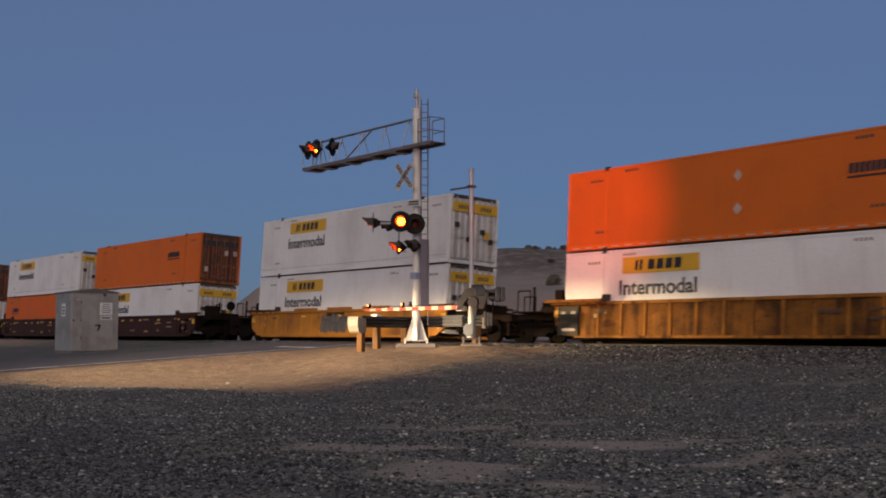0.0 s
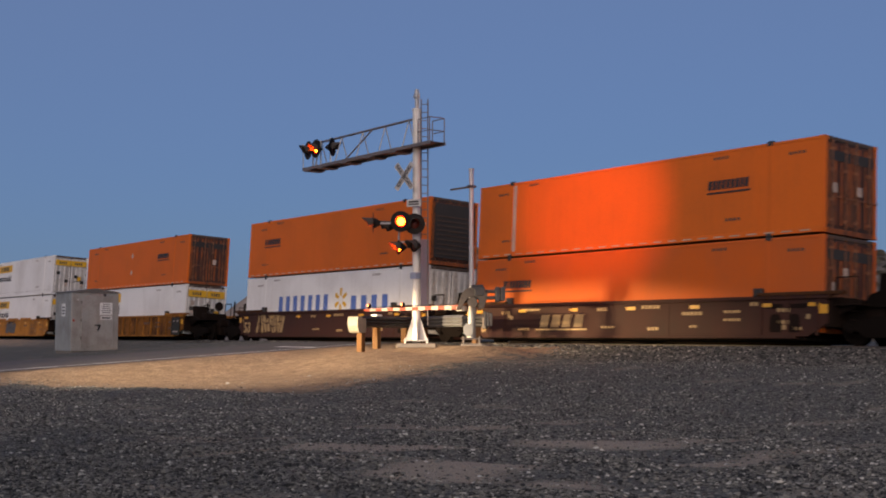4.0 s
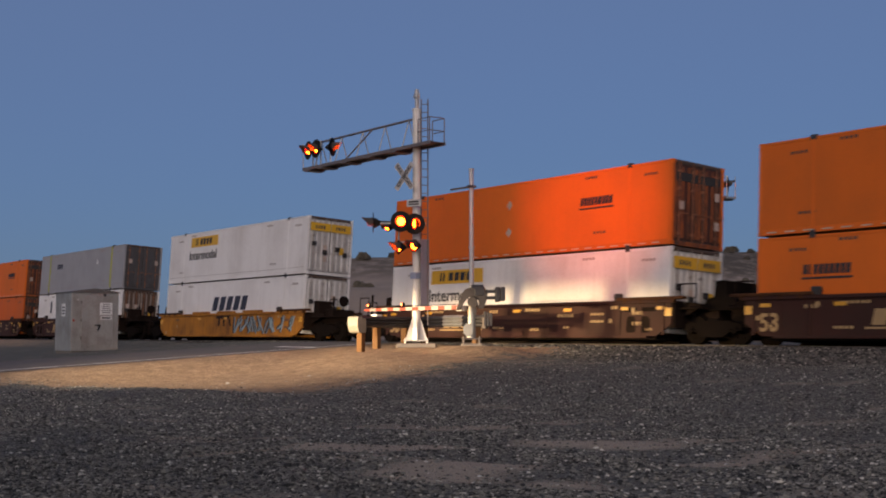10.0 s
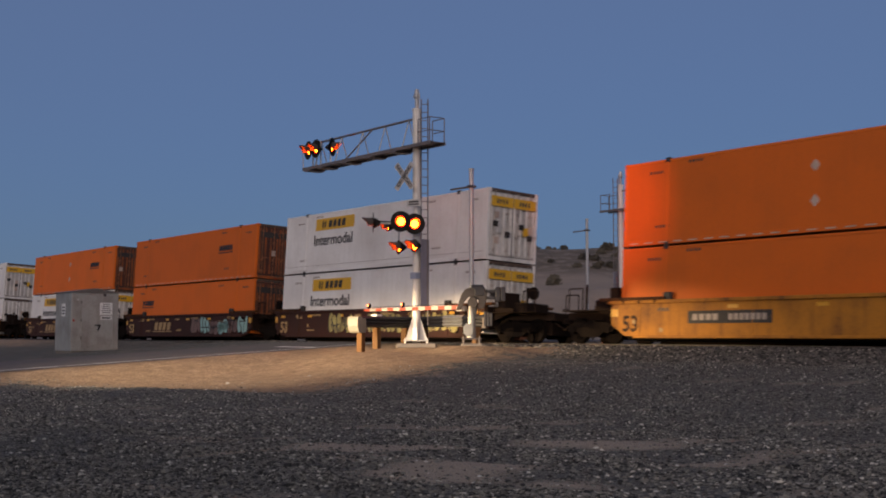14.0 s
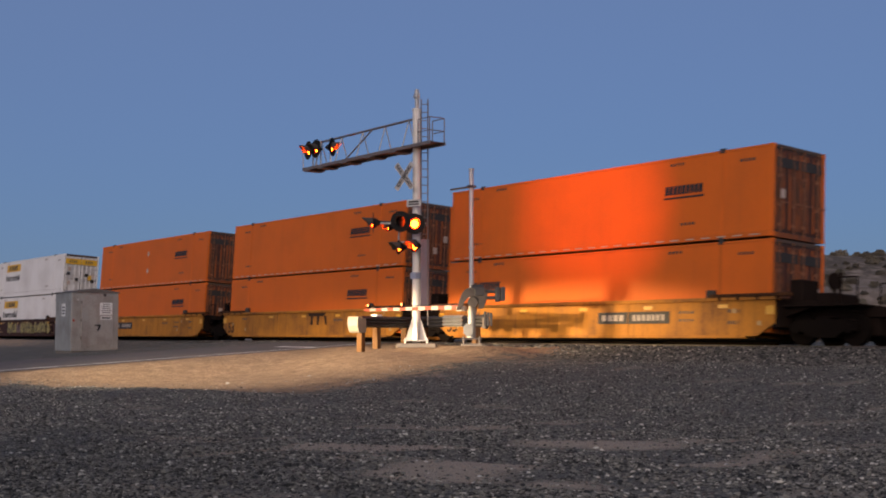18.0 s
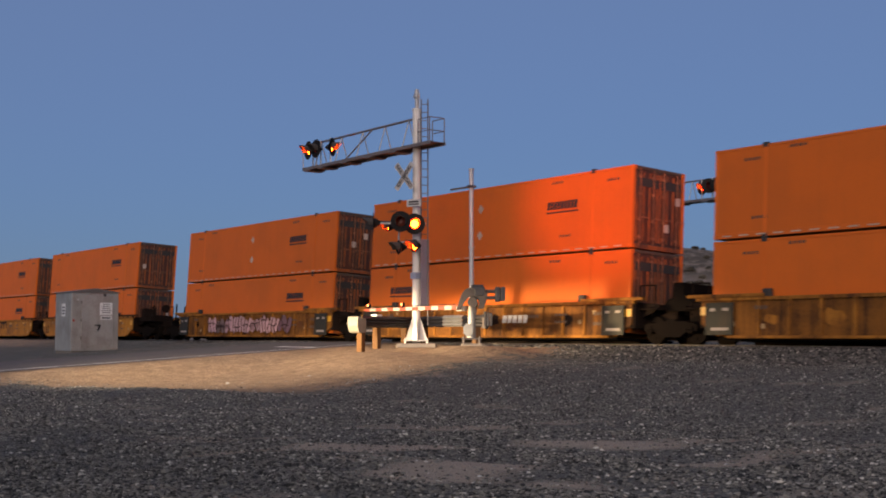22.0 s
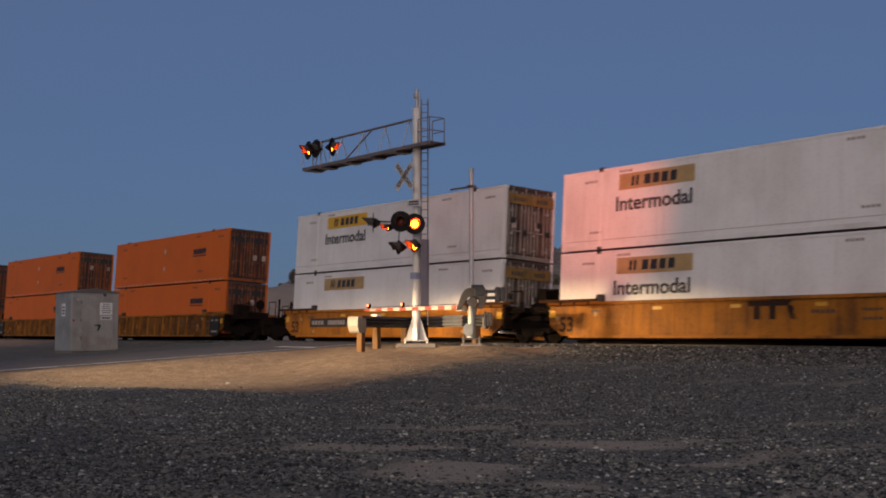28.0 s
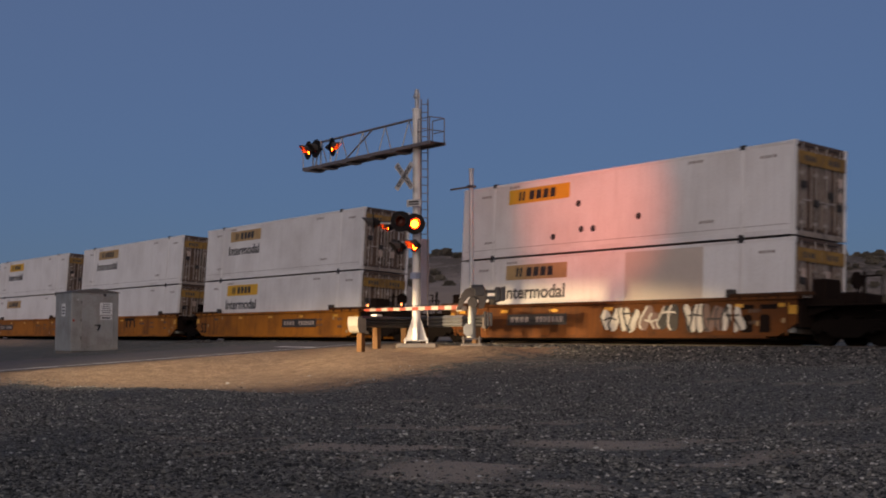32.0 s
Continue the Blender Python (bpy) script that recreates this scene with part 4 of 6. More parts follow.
def gate(base, height, arm, label):
    """A gate mechanism on its pedestal, with the lowered arm along +x, counterweights and a tall pipe."""
    ob = thing("crossing_gate", Matrix.Translation(base) @ pose(0, 0, 0, 0, 0, math.degrees(math.atan2(-AWAY_U.y, -AWAY_U.x))), label, "crossing gate", "gates")
    bm = bmesh.new()
    rod(bm, (0, 0, 1.2), (0, 0, height), 0.085, 0.075, 16)
    rod(bm, (0, 0, height - 0.05), (0, 0, height), 0.10, 0.10, 16)
    rod(bm, (0, 0, height * 0.545), (0, 0, height * 0.555), 0.11, 0.11, 16)
    part("tall_pipe", bm, GALV, ob, "galvanised pipe")
    bm = bmesh.new()
    flatbar(bm, (0, 0, height - 0.62), (0.62, 0.42, height - 0.70), 0.12, 0.05)
    box(bm, -0.12, 0.12, -0.12, 0.12, height - 0.66, height - 0.58)
    part("bracket_arm", bm, STEEL_DARK, ob)
    square = pose(0, 0, 0, 0, 0, -math.degrees(math.atan2(-AWAY_U.y, -AWAY_U.x)))     # across the view
    bm = bmesh.new()
    rod(bm, (0, 0, 0.22), (0, 0, 1.3), 0.15, 0.11, 16)
    rod(bm, (0, -0.06, 1.0), (0, -0.10, 1.42), 0.11, 0.15, 14)
    extruded(bm, [(0.05, 0.22), (0.36, 0.22), (0.34, 0.32), (0.14, 0.78), (0.05, 0.78)], -0.10, -0.05)
    part("pedestal", bm, CASE_METAL, ob)
    bm = bmesh.new()
    box(bm, -0.33, 0.33, -0.33, 0.33, 0.16, 0.22, 0.01)
    part("base_plate", bm, STEEL_DARK, ob, at=square)
    for sx in (-1, 1):
        for sy in (-1, 1):
            bm = bmesh.new()
            rod(bm, (0.27 * sx, 0.27 * sy, 0.02), (0.27 * sx, 0.27 * sy, 0.27), 0.038, sides=6)
            part("anchor_bolt", bm, STEEL_DARK, ob, at=square)
    bm = bmesh.new()
    box(bm, -0.36, 0.36, -0.36, 0.36, -0.5, 0.03, 0.03)
    part("footing", bm, CONCRETE, ob, "concrete footing", at=square)
    bm = bmesh.new()
    extruded(bm, [(-0.28, 0.38), (-0.18, 0.28), (-0.06, 0.28), (0.04, 0.38), (0.04, 0.60), (-0.06, 0.70), (-0.18, 0.70), (-0.28, 0.60)], -0.34, -0.12)
    part("junction_box", bm, CASE_METAL, ob, at=square)
    if not arm:
        return ob
    for y0, y1 in ((-0.30, -0.20), (0.20, 0.30)):
        bm = bmesh.new()
        extruded(bm, [(-0.52, 1.17), (-0.37, 1.17), (-0.24, 1.44), (-0.10, 1.60), (0.08, 1.62), (0.08, 1.90), (-0.06, 1.92), (-0.22, 1.86), (-0.34, 1.70), (-0.42, 1.48)], y0, y1)
        part("support_arm", bm, ARM_TAN, ob, "grey-brown slanting side arm", at=square)
        bm = bmesh.new()
        extruded(bm, [(0.22, 1.22), (0.40, 1.22), (0.50, 1.50), (0.54, 1.72), (0.50, 1.86), (0.30, 1.92), (0.085, 1.90), (0.085, 1.64), (0.22, 1.56), (0.26, 1.40)], y0, y1)
        part("support_arm", bm, ARM_TAN, ob, "grey-brown side arm", at=square)
    bm = bmesh.new()
    box(bm, -0.05, 0.46, -0.19, 0.19, 1.52, 1.96, 0.05)
    box(bm, 0.08, 0.44, -0.33, -0.19, 1.62, 1.90, 0.04)
    part("mechanism_case", bm, CASE_DARK, ob, "dark grey gate mechanism case", at=square)
    bm = bmesh.new()
    box(bm, -0.02, 0.42, -0.16, 0.16, 1.955, 2.02, 0.025)
    part("case_lid", bm, CASE_DARK, ob, at=square)
    bm = bmesh.new()
    rod(bm, (0.02, -0.38, 1.42), (0.02, -0.20, 1.42), 0.17, 0.16, 18)
    rod(bm, (0.02, -0.40, 1.42), (0.02, -0.38, 1.42), 0.07, 0.07, 10)
    part("shaft_cover", bm, ARM_TAN, ob, "round shaft cover", at=square)
    for x, z in ((-0.05, 1.86), (0.40, 1.80), (-0.32, 1.56), (0.44, 1.46), (-0.43, 1.24)):
        bm = bmesh.new()
        rod(bm, (x, -0.32, z), (x, -0.29, z), 0.028, sides=6)
        part("bolt", bm, STEEL_DARK, ob, at=square)
    for y in (-0.27, 0.27):
        for z in (1.58, 1.80):
            bm = bmesh.new()
            box(bm, 0.45, 0.84, y - 0.03, y + 0.03, z - 0.045, z + 0.045, 0.01)
            part("counterweight_bar", bm, CASE_DARK, ob, at=square)
    for k in range(2):
        bm = bmesh.new()
        box(bm, 0.80 + 0.17 * k, 0.96 + 0.17 * k, -0.36, 0.36, 1.44 + 0.03 * k, 1.94, 0.02)
        part("counterweight", bm, CASE_DARK, ob, at=square)
    for k in range(3):
        bm = bmesh.new()
        box(bm, 0.42 + 0.10 * k, 0.50 + 0.10 * k, -0.12, 0.22, 0.62, 1.12 - 0.03 * k, 0.01)
        part("weight_plate", bm, CASE_DARK, ob, at=square)
    bm = bmesh.new()
    box(bm, 0.12, 0.72, -0.04, 0.04, 0.92, 0.99, 0.01)
    part("weight_arm", bm, STEEL_DARK, ob, at=square)
    bm = bmesh.new()
    box(bm, 0.35, 0.75, -0.08, 0.08, 1.14, 1.30, 0.01)
    part("arm_bracket", bm, GALV, ob)
    k = 15
    for i in range(k):
        bm = bmesh.new()
        a, b = 0.7 + 5.95 * i / k, 0.7 + 5.95 * (i + 1) / k
        h = 0.072 - 0.026 * i / k
        box(bm, a, b, -0.025, 0.025, 1.27 - h, 1.27 + h)
        part("arm_stripe", bm, (RED_STRIPE, WHITE_STRIPE)[i % 2], ob, ("red", "white")[i % 2] + " reflective gate arm stripe")
    for x in (4.1, 6.35):
        bm = bmesh.new()
        box(bm, x - 0.05, x + 0.05, -0.04, 0.04, 1.32, 1.37)
        rod(bm, (x, -0.05, 1.44), (x, 0.05, 1.44), 0.07, 0.07, 14)
        part("arm_lamp", bm, BLACK, ob)
        bm = bmesh.new()
        rod(bm, (x, 0.05, 1.44), (x, 0.062, 1.44), 0.052, 0.052, 14)
        part("arm_lamp_lens", bm, ARM_LAMP_ON, ob, "glowing red lamp on the gate arm")
    bm = bmesh.new()
    rod(bm, (0.6, 0.03, 1.38), (6.5, 0.03, 1.36), 0.012, sides=6)
    part("arm_cable", bm, BLACK, ob)
    return ob


def guard_rail():
    """A ridged steel guard rail on wooden posts that bends round behind the signal, with a pale end box."""
    ob = thing("guard_rail", Matrix.Translation((-2.98, 42.0, 1.0)), "dark steel guard rail on wooden posts beside the signal", "guard rail")
    prof = [(0, 0), (-0.02, 0.03), (-0.08, 0.07), (-0.08, 0.12), (-0.01, 0.17), (-0.08, 0.22), (-0.08, 0.27), (-0.01, 0.32), (-0.08, 0.37), (-0.08, 0.42), (-0.02, 0.47), (0, 0.50)]
    prof = [(y, z * 0.82) for y, z in prof]

    def leg(a, b):
        return Matrix.Translation((*a, 0)) @ pose(0, 0, 0, 0, 0, math.degrees(math.atan2(b[1] - a[1], b[0] - a[0])))

    def beam(m, x0, x1, z0, material, label):
        bm = bmesh.new()
        n = len(prof)
        cols = [[bm.verts.new((x, y, z0 + z)) for y, z in prof] for x in (x0, x1)]
        back = [[bm.verts.new((x, y + 0.012, z0 + z)) for y, z in prof] for x in (x0, x1)]
        for s in (cols, back):
            for i in range(n - 1):
                bm.faces.new((s[0][i], s[1][i], s[1][i + 1], s[0][i + 1]))
        for i in (0, n - 1):
            bm.faces.new((cols[0][i], cols[1][i], back[1][i], back[0][i]))
        for k in (0, 1):
            for i in range(n - 1):
                bm.faces.new((cols[k][i], cols[k][i + 1], back[k][i + 1], back[k][i]))
        bmesh.ops.recalc_face_normals(bm, faces=bm.faces)
        part("rail_beam", bm, material, ob, label, at=m)
    corner, end = (2.0, 3.42), (4.73, -0.7)
    one, two = leg((0, 0), corner), leg(corner, end)
    beam(one, 0.2, 3.98, 0.74, BEAM_DARK, "dark rail beam")
    beam(two, -0.02, 1.85, 0.76, BEAM_DARK, "dark rail beam")
    beam(two, 1.83, 3.10, 0.78, CASE_METAL, "pale rail beam")
    beam(two, 3.10, 4.36, 0.76, BEAM_DARK, "dark rail beam")
    bm = bmesh.new()
    extruded(bm, [(-0.34, 0.80), (-0.27, 0.62), (-0.20, 0.56), (0.16, 0.56), (0.20, 0.62), (0.20, 0.98), (0.15, 1.06), (-0.10, 1.06), (-0.16, 1.12), (-0.30, 1.12), (-0.34, 1.02)], -0.22, 0.20)
    part("end_box", bm, PALE_BOX, ob, "pale metal end box", at=one)
    for m, x, y, top, drop in ((one, 0.12, -0.05, 0.56, 0.6), (one, 1.42, 0.15, 1.10, 0.5), (one, 3.3, 0.12, 1.1, 0.4), (two, 0.3, 0.12, 1.16, 0.4), (two, 3.72, 0.12, 1.1, 0.4)):
        bm = bmesh.new()
        box(bm, x - 0.12, x + 0.12, y - 0.11, y + 0.11, -drop, top, 0.015)
        part("post", bm, WOOD, ob, "square wooden post", at=m)
    bm = bmesh.new()
    box(bm, 1.24, 1.60, 0.02, 0.28, 1.12, 1.22, 0.02)
    part("reflector", bm, GALV_WHITE, ob, "small pale reflector on top", at=one)
    bm = bmesh.new()
    box(bm, 4.34, 4.58, -0.10, 0.06, 0.70, 1.20, 0.03)
    part("end_shoe", bm, STEEL_DARK, ob, "dark end shoe", at=two)


def equipment_case():
    """The signal equipment case: a pitched roof, two sides, a door with handle and labels."""
    d = 54.0
    c = Vector((-0.3015 * d + 0.10, d + 0.47, 0))
    ob = thing("equipment_case", Matrix.Translation((c.x, c.y, 0.76)) @ pose(0, 0, 0, 0, 0, 36.7), "weathered aluminium signal equipment case with white labels", "equipment case")
    W, D, H = 1.08, 1.04, 2.60
    bm = bmesh.new()
    box(bm, -W, W, -D, D, 0.0, H, 0.02)
    part("body", bm, CASE_METAL, ob)
    bm = bmesh.new()
    extruded(bm, [(-W - 0.03, H), (W + 0.03, H), (W + 0.03, H + 0.04), (0, H + 0.20), (-W - 0.03, H + 0.04)], -D - 0.03, D + 0.03)
    part("roof", bm, GREY_BOX, ob, "shallow pitched roof, darker than the walls")
    bm = bmesh.new()
    box(bm, -0.62, 0.82, -D - 0.018, -D, 0.12, H - 0.12, 0.008)
    door = part("door", bm, CASE_METAL, ob)
    bm = bmesh.new()
    box(bm, -0.02, 0.24, -D - 0.05, -D - 0.018, 1.12, 1.17, 0.01)
    flatbar(bm, (0.22, -D - 0.05, 1.15), (0.10, -D - 0.05, 0.92), 0.03, 0.05)
    part("handle", bm, BLACK, door)
    bm = bmesh.new()
    box(bm, 0.20, 0.78, -D - 0.024, -D - 0.019, 1.62, 2.16)
    plate = part("label", bm, LABEL_WHITE, door, "white notice with unreadable print")
    for i in range(5):
        bm = bmesh.new()
        w = (0.32, 0.4, 0.36, 0.44, 0.4)[i]
        box(bm, 0.49 - w / 2, 0.49 + w / 2, -D - 0.028, -D - 0.0245, 2.06 - 0.09 * i, 2.09 - 0.09 * i)
        part("print", bm, GREY_TEXT, ob)
    bm = bmesh.new()
    rod(bm, (0.42, -D - 0.06, H - 0.1), (0.42, -D, H - 0.1), 0.07)
    part("vent", bm, STEEL_DARK, ob)
    bm = bmesh.new()
    box(bm, -W - 0.006, -W, -0.26, 0.22, 1.55, 2.12)
    part("label", bm, LABEL_WHITE, ob, "white notice on the side")
    for i in range(3):
        bm = bmesh.new()
        box(bm, -W - 0.010, -W - 0.006, -0.18, 0.14, 1.64 + 0.14 * i, 1.70 + 0.14 * i)
        part("print", bm, GREY_TEXT, ob)
    bm = bmesh.new()
    box(bm, 0.24, 0.76, -D - 0.024, -D - 0.019, 1.40, 1.56)
    part("label", bm, LABEL_WHITE, door, "narrow white notice under the first")
    bm = bmesh.new()
    box(bm, 0.30, 0.70, -D - 0.028, -D - 0.0245, 1.45, 1.51)
    part("print", bm, GREY_TEXT, ob)
    # red disc painted in place of the signal lamp's reflection on the case
    bm = bmesh.new()
    rod(bm, (-0.98, -D - 0.02, 1.36), (-0.98, -D, 1.36), 0.055, sides=14)
    part("indicator", bm, RED_STRIPE, ob, "small red disc painted as the lamp's reflection")
    for z in (0.5, 1.3, 2.1):
        bm = bmesh.new()
        rod(bm, (-0.64, -D - 0.02, z), (-0.64, -D - 0.02, z + 0.14), 0.022)
        part("hinge", bm, GREY_BOX, ob)
    bm = bmesh.new()
    rod(bm, (-0.80, -D - 0.02, 2.28), (-0.80, -D, 2.28), 0.035)
    part("lock", bm, LABEL_WHITE, ob)
    bm = bmesh.new()
    box(bm, -W + 0.04, W - 0.04, -D + 0.04, D - 0.04, -0.4, 0.0, 0.02)
    part("plinth", bm, CONCRETE, ob)


# ---- the train ----
LEN, WID, HIGH = 16.15, 2.59, 2.87
HX, HY = LEN / 2, WID / 2
TRAIN = []              # (thing, u at the start, height, across)
WHEELSETS = []          # (wheelset, rest pose)


def slab(bm, x0, x1, z0, z1, y=-HY - 0.004, t=0.006):
    box(bm, x0, x1, y - t, y, z0, z1)


def block_letters(bm, x0, x1, z0, z1, count, y, slant=0.12, fill=0.72):
    """Plain upright bars in place of a name."""
    w = (x1 - x0) / count
    for i in range(count):
        a, b = x0 + w * i, x0 + w * (i + fill)
        s = slant * (z1 - z0)
        extruded(bm, [(a, z0), (b, z0), (b + s, z1), (a + s, z1)], y - 0.004, y)


def stroke(bm, pts, width, y):
    """A flat painted stroke through points (x, z)."""
    P = [Vector((x, 0, z)) for x, z in pts]
    fine = []
    for i in range(len(P) - 1):
        a, b, c, d = P[max(i - 1, 0)], P[i], P[i + 1], P[min(i + 2, len(P) - 1)]
        for k in range(5):
            t = k / 5
            fine.append(0.5 * (2 * b + (c - a) * t + (2 * a - 5 * b + 4 * c - d) * t * t + (3 * b - a - 3 * c + d) * t ** 3))
    fine.append(P[-1])
    prev = None
    for i, p in enumerate(fine):
        t = (fine[min(i + 1, len(fine) - 1)] - fine[max(i - 1, 0)]).normalized()
        n = Vector((-t.z, 0, t.x)) * width / 2
        cur = bm.verts.new((p.x + n.x, y, p.z + n.z)), bm.verts.new((p.x - n.x, y, p.z - n.z))
        if prev:
            bm.faces.new((prev[0], cur[0], cur[1], prev[1]))
        prev = cur


def disc(bm, x, z, r, y):
    vs = [bm.verts.new((x + r * math.cos(k * 0.5236), y, z + r * math.sin(k * 0.5236))) for k in range(12)]
    bm.faces.new(vs)


def graffiti(parent, x0, x1, z0, z1, y, fill, line, seed, count=6):
    """Spray-painted swellings side by side: fat round-ended lobes with thin dark edges, no letters."""
    rng = random.Random(seed)
    w, h = (x1 - x0) / count, z1 - z0
    for i in range(count):
        f, o = bmesh.new(), bmesh.new()
        lobes = rng.choice((2, 3, 3))
        for k in range(lobes):
            r = w / lobes * rng.uniform(0.50, 0.60)
            c = x0 + w * (i + (k + 0.5) / lobes)
            low, high = z0 + r * rng.uniform(1.0, 1.5), z1 - r * rng.uniform(1.0, 2.2)
            lean = rng.uniform(-0.12, 0.12) * h
            pts = [(c - lean, low), (c + rng.uniform(-0.05, 0.05), (low + high) / 2), (c + lean, high)]
            d = y - 0.0012 * (k + 3 * (i % 2))
            stroke(f, pts, 2 * r, d)
            disc(f, *pts[0], r * 0.99, d - 0.0004)
            disc(f, *pts[2], r * 0.99, d - 0.0004)
            edge = [(p - r * 0.95, q) for p, q in pts]
            edge = [(edge[0][0] + 0.5 * r, edge[0][1] - 0.8 * r)] + edge + [(edge[2][0] + 0.5 * r, edge[2][1] + 0.8 * r)]
            stroke(o, edge, 0.05 + 0.04 * rng.random(), y - 0.010 - 0.001 * k)
        z = z0 + h * rng.uniform(0.35, 0.7)
        stroke(o, [(x0 + w * (i + 0.15), z), (x0 + w * (i + 0.5), z + rng.uniform(-0.12, 0.12)), (x0 + w * (i + 0.85), z)], 0.06, y - 0.0135)
        coat = G_DULL if rng.random() < 0.25 else fill
        blob = tagged(part("graffiti_shape", f, coat, parent, "spray-painted bubble shape"), kind="stuff")
        tagged(part("outline", o, line, blob), kind="stuff")


def slashes(parent, x0, x1, z0, z1, y, fill, line, seed, count=8):
    """Spray-painted slanting strokes, dark with a thinner pale one beside each."""
    rng = random.Random(seed)
    w, h = (x1 - x0) / count, z1 - z0
    for i in range(count):
        f, o = bmesh.new(), bmesh.new()
        for k in range(3):
            a, b = x0 + w * (i + rng.random()), x0 + w * (i + rng.uniform(-0.3, 1.5))
            lo, hi = z0 + h * rng.uniform(0.0, 0.25), z1 - h * rng.uniform(0.0, 0.35)
            bend = (a + b) / 2 + rng.uniform(-0.3, 0.3) * w
            stroke(o, [(a, lo), (bend, (lo + hi) / 2), (b, hi)], rng.uniform(0.10, 0.17), y - 0.001 * k - 0.004 * (i % 2))
            stroke(f, [(a + 0.13, lo), (bend + 0.13, (lo + hi) / 2), (b + 0.13, hi)], rng.uniform(0.05, 0.10), y - 0.009 - 0.001 * k)
        blob = tagged(part("graffiti_stroke", o, line, parent, "dark spray-painted strokes"), kind="stuff")
        tagged(part("highlight", f, fill, blob, "pale stroke"), kind="stuff")


def container(style, u, level, logo="right", diamonds=False, seed=0, end=""):
    """A 53-foot container: walls, rails, posts, castings, doors with lock rods, panels and marks. +x is the end that trails."""
    paint = {"orange": ORANGE, "red": ORANGE_RED, "white": WHITE_BOX, "yellow_sign": WHITE_BOX, "store": WHITE_BOX, "slanted": WHITE_BOX, "grey": GREY_CONT, "red_mark": WHITE_BOX}[style]
    words = {"orange": "orange freight container with a dark nameplate", "red": "red-orange freight container with a dark nameplate", "white": "plain white freight container",
             "yellow_sign": "white container with yellow panel and grey lettering", "store": "white freight container with large blue lettering",
             "slanted": "white freight container with black slanted lettering", "grey": "grey freight container with two lime stripes", "red_mark": "white freight container with a red mark"}[style]
    z0 = 0.35 + level * (HIGH + 0.05)
    ob = thing("container", Matrix(), words + (", stacked on another" if level else ", in a well car"), "container", "containers on the train")
    TRAIN.append((ob, u - HX, z0, 0.0))
    key = paint.name

    def add(name, build, m=paint, label="", at=None, parent=ob):
        return part(name, shared((name, key), m, build, name), m, parent, label, at)

    def wall(bm):
        box(bm, -HX + 0.10, HX - 0.10, -0.02, 0.02, 0.14, HIGH - 0.08)
    add("side_wall", wall, at=pose(0, -HY + 0.03, 0))
    add("side_wall", wall, at=pose(0, HY - 0.03, 0))

    def roof(bm):
        box(bm, -HX + 0.04, HX - 0.04, -HY + 0.05, HY - 0.05, HIGH - 0.05, HIGH - 0.02)
    add("roof", roof)

    def under(bm):
        box(bm, -HX + 0.04, HX - 0.04, -HY + 0.05, HY - 0.05, 0.02, 0.14)
    add("floor", under, RAIL_DARK)

    def rail(bm):
        box(bm, -HX + 0.15, HX - 0.15, -0.03, 0.03, 0.0, 0.17, 0.006)
    low = paint
    part("bottom_rail", shared(("bottom_rail", low.name), low, rail, "bottom_rail"), low, ob, at=pose(0, -HY + 0.03, 0.02))
    part("bottom_rail", shared(("bottom_rail", low.name), low, rail, "bottom_rail"), low, ob, at=pose(0, HY - 0.03, 0.02))

    def top(bm):
        box(bm, -HX + 0.15, HX - 0.15, -0.03, 0.03, HIGH - 0.10, HIGH - 0.01, 0.006)
    add("top_rail", top, at=pose(0, -HY + 0.03, 0))
    add("top_rail", top, at=pose(0, HY - 0.03, 0))

    def post(bm):
        box(bm, -0.07, 0.07, -0.06, 0.06, 0.16, HIGH - 0.12, 0.008)

    def casting(bm):
        box(bm, -0.09, 0.09, -0.08, 0.08, -0.07, 0.07, 0.008)
    for sx in (-1, 1):
        for sy in (-1, 1):
            add("corner_post", post, at=pose(sx * (HX - 0.08), sy * (HY - 0.062), 0))
            for z in (0.08, HIGH - 0.07):
                add("corner_casting", casting, at=pose(sx * (HX - 0.09), sy * (HY - 0.08), z))

    def lift(bm):
        box(bm, -0.06, 0.06, -0.012, 0.012, 0.14, HIGH - 0.06, 0.004)

    def nub(bm):
        box(bm, -0.11, 0.11, -0.05, 0.05, -0.07, 0.09, 0.01)
    for sx in (-1, 1):
        add("lifting_post", lift, at=pose(sx * 6.1, -HY + 0.008, 0))
        for z in (0.02, HIGH - 0.04):
            for sy in (-1, 1):
                part("lifting_casting", shared("nub", GASKET, nub, "lifting_casting"), GASKET, ob, at=pose(sx * 6.1, sy * (HY - 0.045), z))

    # reflective dashes along the lower edge
    def dashes(bm):
        for i in range(24):
            x = -HX + 0.35 + i * 0.65
            slab(bm, x, x + 0.36, 0.075, 0.115, -HY - 0.001)
    if style in ("orange", "red"):
        tagged(part("reflective_tape", shared("dashes", TAPE, dashes, "reflective_tape"), TAPE, ob), kind="stuff")
    else:
        def seam(bm):
            slab(bm, -HX + 0.2, HX - 0.2, 0.33, 0.345, -HY + 0.008)
        part("trim_line", shared("seam", FAINT, seam, "trim_line"), FAINT, ob)

    # leading end wall and trailing doors
    def front(bm):
        box(bm, -HX + 0.02, -HX + 0.06, -HY + 0.08, HY - 0.08, 0.14, HIGH - 0.1)
        for i in range(9):
            y = -HY + 0.25 + i * 0.26
            box(bm, -HX + 0.0, -HX + 0.03, y - 0.06, y + 0.06, 0.2, HIGH - 0.15)
    add("front_wall", front)

    fair = u < 200 and style != "red_mark"
